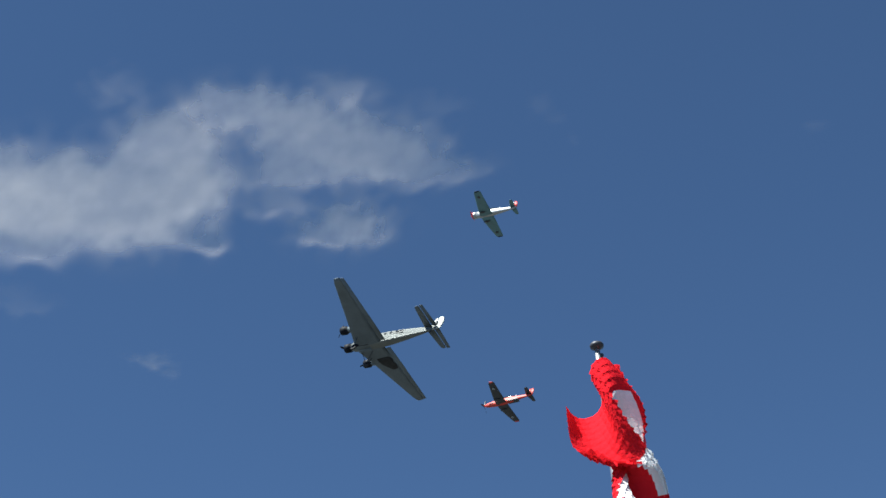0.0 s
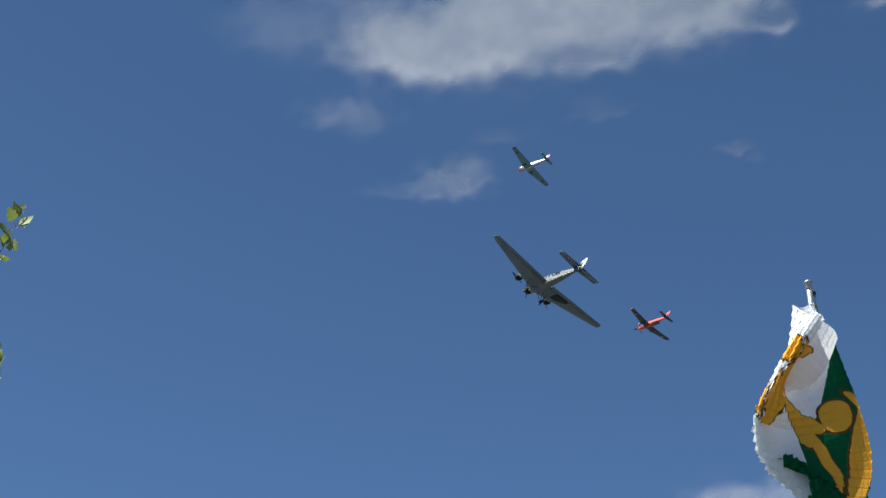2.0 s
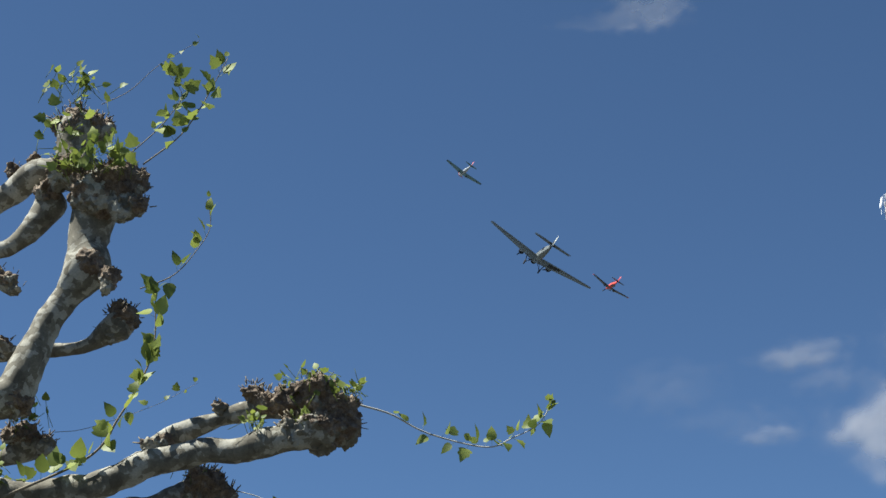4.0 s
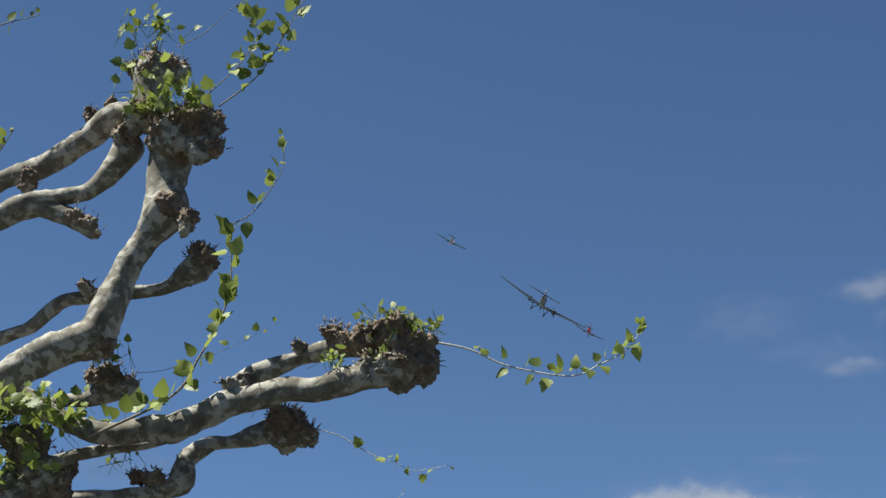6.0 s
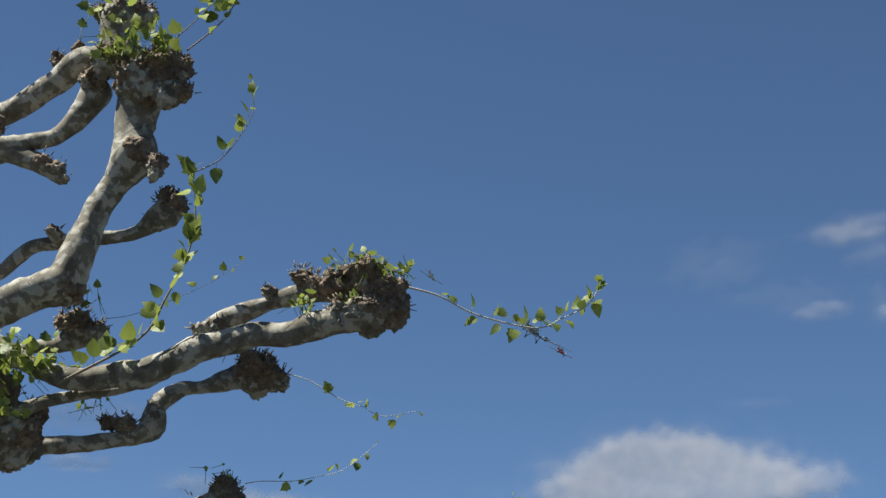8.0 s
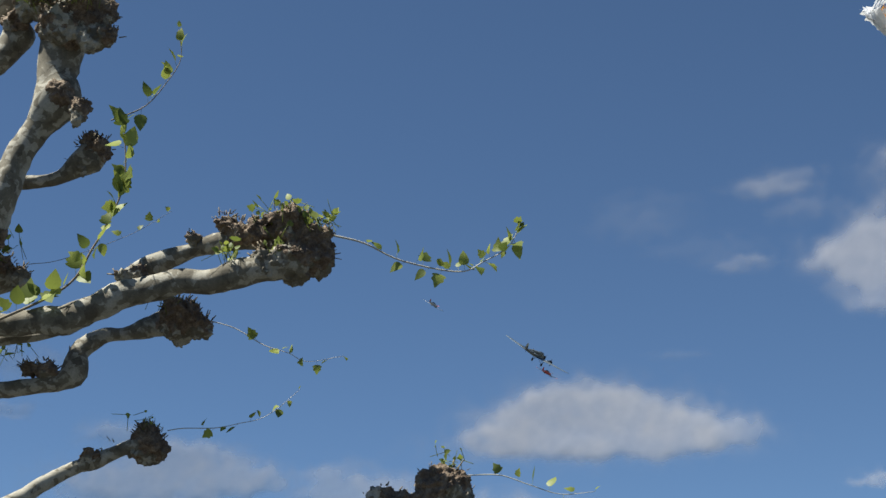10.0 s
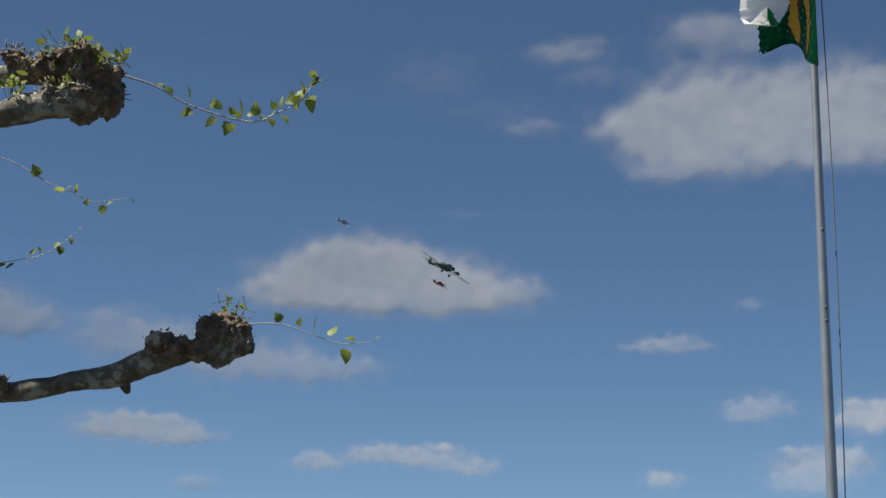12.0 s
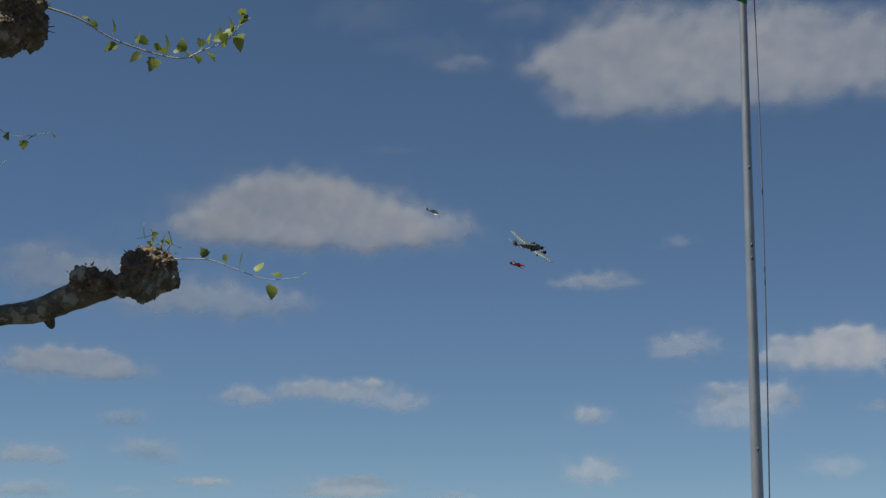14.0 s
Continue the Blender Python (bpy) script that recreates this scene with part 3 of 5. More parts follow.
def limb(points, fork=True, rough=0.19):
    pts = ([HEAD[:3] + (0.13,)] if fork else []) + list(points)
    end, before = np.array(points[-1]), np.array(points[-2])
    way = (end - before)[:3] / np.linalg.norm((end - before)[:3])
    pts += [(*(end[:3] + way * end[3] * 0.7), end[3] * 0.62), (*(end[:3] + way * end[3] * 0.95), end[3] * 0.15)]
    part("limb", swept(pts, 0.022, 22, rough, points[0][2] * 5), BARK, tree)


limb([(-3.32, 7.15, 3.31, 0.136), (-2.91, 7.16, 3.7, 0.102), (-2.58, 7.16, 3.99, 0.076), (-2.45, 7.17, 4.09, 0.076), (-2.31, 7.18, 4.16, 0.078), (-2.19, 7.19, 4.21, 0.087), (-2.14, 7.19, 4.35, 0.076), (-2.08, 7.2, 4.51, 0.064), (-2.01, 7.21, 4.64, 0.062), (-1.95, 7.21, 4.75, 0.092), (-1.92, 7.22, 4.82, 0.105), (-1.93, 7.23, 4.92, 0.092), (-1.92, 7.24, 5.05, 0.106), (-1.91, 7.24, 5.19, 0.115)])
limb([(-1.98, 7.25, 5.25, 0.104), (-2.04, 7.25, 5.38, 0.078), (-2.03, 7.25, 5.52, 0.088)], False)
limb([(-3.68, 7.65, 4.42, 0.097), (-3.23, 7.61, 4.94, 0.061), (-2.82, 7.58, 5.14, 0.048), (-2.66, 7.54, 5.17, 0.052), (-2.52, 7.5, 5.22, 0.057), (-2.38, 7.46, 5.29, 0.062), (-2.24, 7.42, 5.38, 0.066), (-2.11, 7.39, 5.37, 0.061)])
limb([(-3.51, 7.35, 4.16, 0.093), (-3.09, 7.35, 4.61, 0.065), (-2.71, 7.35, 4.86, 0.056), (-2.58, 7.35, 4.91, 0.056), (-2.45, 7.35, 4.94, 0.042), (-2.32, 7.35, 4.97, 0.037), (-2.22, 7.35, 5.07, 0.051), (-2.15, 7.35, 5.18, 0.075)])
limb([(-2.56, 7.35, 4.91, 0.047), (-2.39, 7.35, 4.83, 0.044), (-2.29, 7.35, 4.75, 0.026)], False)
limb([(-2.17, 7.45, 4.5, 0.033), (-2.05, 7.45, 4.5, 0.028), (-1.95, 7.45, 4.52, 0.031), (-1.88, 7.45, 4.57, 0.052), (-1.81, 7.45, 4.61, 0.066)], False)
limb([(-3.45, 7.3, 3.88, 0.084), (-2.95, 7.33, 4.14, 0.051), (-2.66, 7.36, 4.27, 0.033), (-2.55, 7.39, 4.33, 0.033), (-2.48, 7.41, 4.41, 0.033), (-2.41, 7.44, 4.47, 0.031), (-2.28, 7.47, 4.49, 0.038)])
limb([(-2.98, 7.6, 3.95, 0.048), (-2.51, 7.6, 4.02, 0.029), (-2.43, 7.6, 4.04, 0.031), (-2.33, 7.6, 4.04, 0.039), (-2.22, 7.6, 4.1, 0.068)])
limb([(-3.31, 7.05, 3.61, 0.113), (-2.81, 7.04, 3.79, 0.058), (-2.52, 7.03, 3.84, 0.042), (-2.39, 7.01, 3.83, 0.042), (-2.26, 7.0, 3.78, 0.042), (-2.13, 6.99, 3.72, 0.046), (-2.01, 6.98, 3.7, 0.049), (-1.88, 6.97, 3.71, 0.055), (-1.76, 6.96, 3.71, 0.06), (-1.64, 6.94, 3.75, 0.055), (-1.53, 6.93, 3.8, 0.055), (-1.4, 6.92, 3.82, 0.053), (-1.28, 6.91, 3.85, 0.049), (-1.17, 6.9, 3.84, 0.051), (-1.05, 6.89, 3.87, 0.061), (-0.91, 6.87, 3.89, 0.059), (-0.8, 6.86, 3.9, 0.048)])
limb([(-1.52, 7.0, 3.9, 0.04), (-1.45, 7.0, 3.94, 0.047), (-1.37, 7.0, 3.97, 0.045), (-1.26, 7.0, 4.01, 0.033), (-1.16, 7.0, 4.04, 0.045), (-1.07, 7.0, 4.06, 0.053), (-0.95, 7.0, 4.07, 0.062), (-0.83, 7.0, 4.05, 0.067)], False)
limb([(-2.42, 7.1, 3.56, 0.041), (-2.25, 7.1, 3.63, 0.032), (-2.16, 7.1, 3.65, 0.027), (-2.04, 7.1, 3.67, 0.025), (-1.92, 7.1, 3.68, 0.02), (-1.77, 7.1, 3.72, 0.02)], False)
limb([(-3.4, 7.35, 3.28, 0.117), (-2.85, 7.37, 3.47, 0.056), (-2.36, 7.39, 3.52, 0.044), (-2.23, 7.41, 3.53, 0.041), (-2.12, 7.44, 3.54, 0.036), (-2.0, 7.46, 3.56, 0.038), (-1.9, 7.48, 3.58, 0.041), (-1.85, 7.5, 3.63, 0.057), (-1.84, 7.52, 3.72, 0.045), (-1.79, 7.54, 3.77, 0.041), (-1.73, 7.56, 3.81, 0.036), (-1.66, 7.59, 3.82, 0.031), (-1.56, 7.61, 3.85, 0.044), (-1.45, 7.63, 3.89, 0.063)])
limb([(-3.0, 7.6, 2.44, 0.097), (-2.31, 7.6, 2.94, 0.053), (-2.03, 7.6, 3.13, 0.034), (-1.86, 7.6, 3.22, 0.031), (-1.77, 7.6, 3.25, 0.036), (-1.67, 7.6, 3.29, 0.027), (-1.61, 7.6, 3.31, 0.034), (-1.54, 7.6, 3.31, 0.058)])
limb([(-2.72, 7.45, 1.96, 0.118), (-2.19, 7.43, 2.35, 0.071), (-1.82, 7.42, 2.54, 0.052), (-1.63, 7.4, 2.62, 0.045), (-1.5, 7.38, 2.67, 0.047), (-1.4, 7.37, 2.7, 0.044), (-1.28, 7.35, 2.74, 0.046), (-1.17, 7.33, 2.79, 0.046), (-1.05, 7.32, 2.8, 0.042), (-0.93, 7.3, 2.82, 0.042), (-0.82, 7.28, 2.84, 0.042), (-0.7, 7.27, 2.86, 0.049), (-0.63, 7.25, 2.88, 0.049), (-0.56, 7.23, 2.91, 0.053), (-0.46, 7.22, 2.94, 0.05), (-0.39, 7.2, 2.95, 0.043), (-0.31, 7.18, 2.98, 0.036), (-0.23, 7.17, 3.0, 0.027)])
limb([(-0.64, 7.3, 2.86, 0.03), (-0.62, 7.3, 2.81, 0.016)], False)


def lump(bm, at, r, rng, detail, hard=1.0):
    """One rough swelling."""
    made = bmesh.ops.create_icosphere(bm, subdivisions=detail, radius=1.0)["verts"]
    squash = Vector((rng.uniform(0.8, 1.2), rng.uniform(0.8, 1.15), rng.uniform(0.75, 1.1)))
    off = Vector((rng.uniform(0, 50), rng.uniform(0, 50), rng.uniform(0, 50)))
    for v in made:
        n = v.co.normalized()
        q = n * 1.7 + off
        k = 1 + hard * (0.34 * noise.fractal(q, 1.0, 2.0, 3) + 0.3 * (0.5 - noise.voronoi(n * 2.6 + off)[0][0]) + 0.16 * (0.4 - noise.voronoi(n * 6.5 + off)[0][0]) + 0.09 * noise.fractal(n * 12 + off, 0.8, 2.2, 3))
        v.co = Vector(at) + Vector((n.x * squash.x, n.y * squash.y, n.z * squash.z)) * r * k


def fist(lumps, bulges, seed, sprouts=0):
    """A swollen fist of old wood: lumps and bulges grown into one, with cut stubs and dead sprouts on top."""
    rng = random.Random(seed)
    bm = bmesh.new()
    dead = bmesh.new()
    for x, y, z, r in bulges:
        lump(bm, (x, y, z), r * 0.93, rng, 4, 0.45)
    for x, y, z, r in lumps:
        lump(bm, (x, y, z), r * 0.83, rng, 4, 0.9)
        for _ in range(4 if r > 0.06 else 2):
            w = Vector((rng.gauss(0, 1), rng.gauss(0, 1), rng.gauss(0.2, 1))).normalized()
            lump(bm, Vector((x, y, z)) + w * r * 0.72, r * rng.uniform(0.22, 0.4), rng, 3)
        for _ in range(int(44 * r / 0.1) if sprouts else int(90 * r)):
            w = Vector((rng.gauss(0, 0.9), rng.gauss(0, 0.9), abs(rng.gauss(1.0, 0.5)))).normalized()
            a = Vector((x, y, z)) + w * r * 0.88
            w2 = (w + Vector((rng.gauss(0, 0.4), rng.gauss(0, 0.4), rng.gauss(0.2, 0.3)))).normalized()
            b = a + w2 * rng.uniform(0.008, 0.034)
            th = rng.uniform(0.0012, 0.003)
            side = w2.orthogonal().normalized()
            other = w2.cross(side)
            ring_tube(dead, [[p + (side * math.cos(q) + other * math.sin(q)) * s for q in (0, 2.1, 4.2)] for p, s in ((a, th * 1.6), (b, th))])
    # grow the lumps together
    rough = new("burl", bpy.data.meshes.new("burl"))
    bm.to_mesh(rough.data)
    bm.free()
    grow = rough.modifiers.new("grow", "REMESH")
    grow.mode, grow.voxel_size = "VOXEL", 0.0075
    soft = rough.modifiers.new("soft", "SMOOTH")
    soft.factor, soft.iterations = 0.5, 3
    bpy.context.view_layer.update()
    grown = bpy.data.meshes.new_from_object(rough.evaluated_get(bpy.context.evaluated_depsgraph_get()))
    bpy.data.objects.remove(rough)
    bm = bmesh.new()
    bm.from_mesh(grown)
    bm.normal_update()
    top = max(z + r for x, y, z, r in lumps)
    low = min(z - r for x, y, z, r in lumps)
    moved = []
    for v in bm.verts:
        q = v.co
        k = 0.02 * (0.4 - noise.voronoi(q * 26)[0][0]) + 0.008 * noise.fractal(q * 60, 0.8, 2.1, 3) + 0.011 * (0.35 - noise.voronoi(q * 62)[0][0])
        moved.append(q + v.normal * k)
    for v, q in zip(bm.verts, moved):
        v.co = q
    bm.verts.ensure_lookup_table()
    seen = set()
    for first in bm.verts:
        if first.index in seen:
            continue
        # one swelling at a time
        piece, edge = {first.index: 0}, [first]
        while edge:
            v = edge.pop()
            for e in v.link_edges:
                o = e.other_vert(v)
                if o.index not in piece:
                    piece[o.index] = len(piece)
                    edge.append(o)
        seen.update(piece)
        if len(piece) < 300:
            continue
        knob = bmesh.new()
        vs = [None] * len(piece)
        for k, n in piece.items():
            vs[n] = knob.verts.new(bm.verts[k].co)
        for f in {f for k in piece for f in bm.verts[k].link_faces}:
            c = f.calc_center_median()
            g = knob.faces.new([vs[piece[v.index]] for v in f.verts])
            g.material_index = 1 if (c.z - low) / (top - low) + 0.55 * noise.noise(c * 9) + 0.3 * noise.noise(c * 30) < 0.33 else 0
        part("burl", knob, BURL, tree).data.materials.append(BARK)
    bm.free()
    tagged(part("sprout_tuft", dead, TWIG, tree), kind="stuff")


fist([(-1.78, 7.15, 5.18, 0.133), (-1.91, 7.15, 5.13, 0.117), (-1.69, 7.1, 5.05, 0.066), (-1.75, 7.1, 5.02, 0.061)], [(-1.88, 7.15, 5.09, 0.107), (-1.77, 7.13, 5.04, 0.075)], 3, 1)
fist([(-2.04, 7.2, 5.26, 0.106)], [(-2.03, 7.23, 5.32, 0.083)], 4, 1)
fist([(-2.03, 7.25, 5.53, 0.118), (-2.11, 7.25, 5.53, 0.068), (-1.93, 7.25, 5.51, 0.079)], [(-2.06, 7.28, 5.47, 0.069)], 5, 1)
fist([(-2.15, 7.3, 5.22, 0.074)], [], 6)
fist([(-2.38, 7.45, 5.41, 0.049), (-2.28, 7.45, 5.46, 0.04)], [], 7)
fist([(-2.63, 7.4, 5.08, 0.055), (-2.64, 7.4, 5.03, 0.057)], [], 8)
fist([(-2.3, 7.31, 4.79, 0.058), (-2.37, 7.31, 4.83, 0.05), (-2.27, 7.31, 4.74, 0.045)], [], 9)
fist([(-1.8, 7.45, 4.64, 0.092), (-1.85, 7.45, 4.57, 0.064)], [], 10, 1)
fist([(-2.31, 7.35, 4.49, 0.048)], [(-2.29, 7.38, 4.47, 0.045)], 11)
fist([(-2.23, 7.55, 4.13, 0.088), (-2.13, 7.55, 4.08, 0.059), (-2.29, 7.55, 4.13, 0.053)], [(-2.24, 7.6, 4.08, 0.06), (-2.18, 7.2, 4.18, 0.092), (-2.14, 7.2, 4.14, 0.046)], 12, 1)
fist([(-1.25, 6.98, 4.05, 0.046)], [], 13)
fist([(-1.11, 6.95, 4.1, 0.059), (-1.05, 6.95, 4.06, 0.07), (-0.96, 6.9, 4.04, 0.08), (-0.84, 6.9, 4.07, 0.107), (-0.73, 6.88, 4.02, 0.08), (-0.82, 6.88, 3.92, 0.107), (-0.73, 6.9, 3.93, 0.086), (-0.92, 6.85, 3.9, 0.08)], [(-0.82, 6.92, 3.9, 0.088), (-0.93, 6.92, 3.91, 0.077), (-0.72, 6.92, 3.91, 0.064), (-1.03, 6.93, 3.89, 0.064)], 14, 1)
fist([(-1.54, 6.95, 3.89, 0.035), (-1.47, 6.95, 3.9, 0.049)], [], 15)
fist([(-1.38, 7.45, 3.84, 0.104), (-1.29, 7.45, 3.8, 0.064), (-1.4, 7.4, 3.88, 0.063), (-1.37, 7.45, 3.79, 0.069)], [(-1.4, 7.47, 3.8, 0.067), (-1.45, 7.47, 3.83, 0.055)], 16, 1)
fist([(-2.04, 7.45, 3.63, 0.043), (-1.96, 7.45, 3.62, 0.055)], [], 17, 1)
fist([(-1.85, 7.45, 3.68, 0.032)], [], 18)
fist([(-1.79, 7.1, 4.7, 0.055), (-1.8, 7.1, 4.65, 0.047)], [(-1.8, 7.14, 4.73, 0.054), (-1.9, 7.17, 4.8, 0.096)], 19)
fist([(-2.46, 7.2, 3.7, 0.133), (-2.37, 7.15, 3.54, 0.123), (-2.47, 7.2, 3.5, 0.142), (-2.32, 7.2, 3.62, 0.06)], [(-2.41, 7.25, 3.51, 0.138), (-2.3, 7.22, 3.62, 0.06)], 20, 1)
fist([(-1.53, 7.6, 3.31, 0.094), (-1.54, 7.6, 3.36, 0.065)], [(-1.53, 7.62, 3.28, 0.063)], 21, 1)
fist([(-1.77, 7.58, 3.26, 0.056)], [], 22)
fist([(-1.68, 7.6, 3.32, 0.029)], [], 23)
fist([(-0.48, 7.13, 2.98, 0.067), (-0.52, 7.13, 2.98, 0.043), (-0.41, 7.13, 2.97, 0.052), (-0.28, 7.13, 3.05, 0.07), (-0.23, 7.13, 3.03, 0.083), (-0.17, 7.13, 3.05, 0.061), (-0.2, 7.13, 2.99, 0.077), (-0.33, 7.13, 2.95, 0.061), (-0.25, 7.13, 2.95, 0.077), (-0.37, 7.13, 2.96, 0.046), (-0.31, 7.13, 2.99, 0.052), (-0.16, 7.13, 2.98, 0.058)], [(-0.33, 7.14, 2.95, 0.057), (-0.26, 7.14, 2.97, 0.061), (-0.21, 7.14, 2.97, 0.052), (-0.42, 7.14, 2.95, 0.048)], 24)
fist([(-1.15, 7.25, 2.81, 0.07), (-1.25, 7.25, 2.75, 0.034)], [], 25)
fist([(-1.4, 7.25, 2.69, 0.031)], [], 26)


# ---- leaves ----
def leaf_outline(kind):
    """Half outline of a leaf of length 1: distance along the rib, half width."""
    if kind == 0:
        return [(0, 0.0), (0.05, 0.13), (0.17, 0.30), (0.33, 0.40), (0.45, 0.36), (0.55, 0.37), (0.67, 0.28), (0.79, 0.21), (0.90, 0.11), (1, 0.0)]
    if kind == 1:
        return [(0, 0.0), (0.05, 0.2), (0.16, 0.42), (0.27, 0.5), (0.36, 0.36), (0.5, 0.43), (0.6, 0.4), (0.69, 0.24), (0.84, 0.15), (1, 0.0)]
    return [(0, 0.0), (0.08, 0.2), (0.2, 0.33), (0.4, 0.37), (0.6, 0.28), (0.75, 0.22), (0.88, 0.1), (1, 0.0)]


def add_leaf(bm, m, kind, size, curl):
    half = leaf_outline(kind)
    rib = [bm.verts.new(m @ Vector((0, s * size, -curl * size * s * s))) for s, w in half]
    for sign in (-1, 1):
        edge = [rib[0]] + [bm.verts.new(m @ Vector((sign * w * size, (s - 0.04) * size, (0.16 * w - curl * s * s) * size))) for s, w in half[1:-1]] + [rib[-1]]
        for i in range(len(half) - 1):
            f = [rib[i], rib[i + 1], edge[i + 1], edge[i]]
            f = [v for n, v in enumerate(f) if v not in f[:n]]
            bm.faces.new(f if sign > 0 else f[::-1])


LEAVES = []
for kind, curl in ((0, 0.25), (1, 0.1), (2, 0.4), (0, -0.1), (1, 0.35)):
    bm = bmesh.new()
    add_leaf(bm, Matrix.Identity(4), kind, 1.0, curl)
    ring_tube(bm, [[(0.012 * math.cos(q), y, 0.012 * math.sin(q) - 0.02) for q in (0, 2.1, 4.2)] for y in (-0.45, 0.02)])
    me = bpy.data.meshes.new("leaf")
    bm.to_mesh(me)
    bm.free()
    me.shade_smooth()
    me.materials.append(LEAF)
    LEAVES.append(me)


SHOOTS = []


def shoot(points, count, size, seed, first=0.2, thick=0.0045, material=None, bunch=1.0):
    """A thin young shoot with alternate leaves."""
    rng = random.Random(seed)
    n = len(points)
    line = [(*p, thick * (1 - 0.6 * i / (n - 1))) for i, p in enumerate(points)]
    stem = part("shoot", swept(line, 0.02, 6, 0.1, seed), material or TWIG, tree)
    SHOOTS.append((stem, points[0], seed))
    pts = spline(line, 0.01)
    for k in range(count):
        s = first + (1 - first) * (k / max(1, count - 1)) ** bunch
        p = Vector(pts[min(len(pts) - 1, int(s * (len(pts) - 1)))][:3])
        up = Vector((rng.gauss(0, 0.55), rng.gauss(-0.35, 0.5), rng.choice((1, 1, 1, -0.75)) * rng.uniform(0.5, 1.2))).normalized()
        face = Vector((rng.gauss(0, 0.6), rng.gauss(-0.8, 0.5), rng.gauss(0.5, 0.5)))
        z = (face - up * face.dot(up)).normalized()
        x = up.cross(z)
        L = size * rng.uniform(0.55, 1.2) * (0.65 if k >= count - 2 else 1)
        ob = new("leaf", LEAVES[rng.randrange(len(LEAVES))])
        ob.parent = stem
        m = Matrix(((x.x, up.x, z.x), (x.y, up.y, z.y), (x.z, up.z, z.z))).to_4x4()
        ob.matrix_local = Matrix.Translation(p + up * L * 0.42) @ m @ Matrix.Diagonal((L, L, L, 1))


def tuft(x, y, z, r, count, size, seed):
    """A bunch of young leaves that sprouts from old wood."""
    rng = random.Random(seed)
    bm = bmesh.new()
    for _ in range(count):
        w = Vector((rng.gauss(0, 0.9), rng.gauss(-0.3, 0.8), abs(rng.gauss(0.8, 0.6)))).normalized()
        p = Vector((x + rng.gauss(0, r), y + rng.gauss(0, r * 0.6) - 0.03, z + rng.gauss(0, r * 0.5)))
        L = size * rng.uniform(0.5, 1.3)
        face = Vector((rng.gauss(0, 0.7), rng.gauss(-0.7, 0.5), rng.gauss(0.5, 0.5)))
        zz = (face - w * face.dot(w)).normalized()
        xx = w.cross(zz)
        m = Matrix(((xx.x, w.x, zz.x), (xx.y, w.y, zz.y), (xx.z, w.z, zz.z))).to_4x4()
        add_leaf(bm, Matrix.Translation(p + w * L * 0.4) @ m, rng.randrange(3), L, rng.uniform(-0.1, 0.4))
        side = w.orthogonal().normalized() * 0.0014
        ring_tube(bm, [[q + side, q - side * 0.5 + w.cross(side), q - side * 0.5 - w.cross(side)] for q in (p - w * 0.05, p + w * L * 0.45)])
    tagged(part("leaf_tuft", bm, LEAF, tree), kind="stuff")


shoot([(-0.67, 6.9, 4.03), (-0.53, 6.9, 4.0), (-0.37, 6.9, 3.93), (-0.12, 6.9, 3.89), (0.0, 6.9, 3.94), (0.12, 6.9, 4.01), (0.19, 6.9, 4.13)], 34, 0.056, 1, 0.16, 0.0042, PALE_TWIG, 0.6)
shoot([(-1.27, 7.5, 3.85), (-1.15, 7.5, 3.81), (-1.02, 7.5, 3.73), (-0.91, 7.5, 3.69), (-0.83, 7.5, 3.65), (-0.67, 7.5, 3.67)], 9, 0.05, 2, 0.3, 0.0024, PALE_TWIG)
shoot([(-1.45, 7.6, 3.38), (-1.38, 7.6, 3.39), (-1.24, 7.6, 3.39), (-1.13, 7.6, 3.41), (-1.04, 7.6, 3.43), (-0.96, 7.6, 3.48), (-0.87, 7.6, 3.56)], 10, 0.045, 3, 0.25, 0.0022, PALE_TWIG)
shoot([(-1.72, 7.4, 4.77), (-1.57, 7.4, 4.84), (-1.47, 7.4, 4.97), (-1.42, 7.4, 5.08), (-1.44, 7.4, 5.22)], 13, 0.065, 4, 0.25, 0.003)
shoot([(-2.11, 6.9, 3.66), (-1.77, 6.9, 3.83), (-1.66, 6.9, 4.0), (-1.57, 6.9, 4.19), (-1.54, 6.9, 4.34), (-1.56, 6.9, 4.59)], 46, 0.076, 5, 0.12, 0.006)
shoot([(-1.7, 7.2, 5.3), (-1.58, 7.2, 5.4), (-1.51, 7.2, 5.48), (-1.43, 7.2, 5.63), (-1.34, 7.2, 5.84)], 26, 0.068, 6, 0.25, 0.004)
shoot([(-1.76, 7.2, 5.36), (-1.66, 7.2, 5.46), (-1.59, 7.2, 5.55), (-1.54, 7.2, 5.66), (-1.63, 7.2, 5.8)], 22, 0.066, 7, 0.3, 0.003)
shoot([(-1.94, 7.3, 5.67), (-1.81, 7.3, 5.74), (-1.68, 7.3, 5.87), (-1.49, 7.3, 6.0)], 5, 0.05, 8, 0.7, 0.0022)
shoot([(-0.15, 7.3, 3.1), (0.0, 7.3, 3.1), (0.12, 7.3, 3.06), (0.25, 7.3, 3.02), (0.39, 7.3, 3.03)], 7, 0.06, 9, 0.3, 0.0028, PALE_TWIG)
shoot([(-1.74, 7.2, 2.83), (-1.61, 7.2, 2.88), (-1.54, 7.2, 2.9), (-1.48, 7.2, 2.94)], 14, 0.045, 10, 0.1)
shoot([(-2.9, 7.4, 5.06), (-2.78, 7.4, 5.22), (-2.72, 7.4, 5.33)], 7, 0.05, 11, 0.3)
shoot([(-2.11, 7.6, 4.16), (-1.96, 7.6, 4.18), (-1.66, 7.6, 4.29), (-1.47, 7.6, 4.4)], 5, 0.045, 12, 0.65, 0.0016)
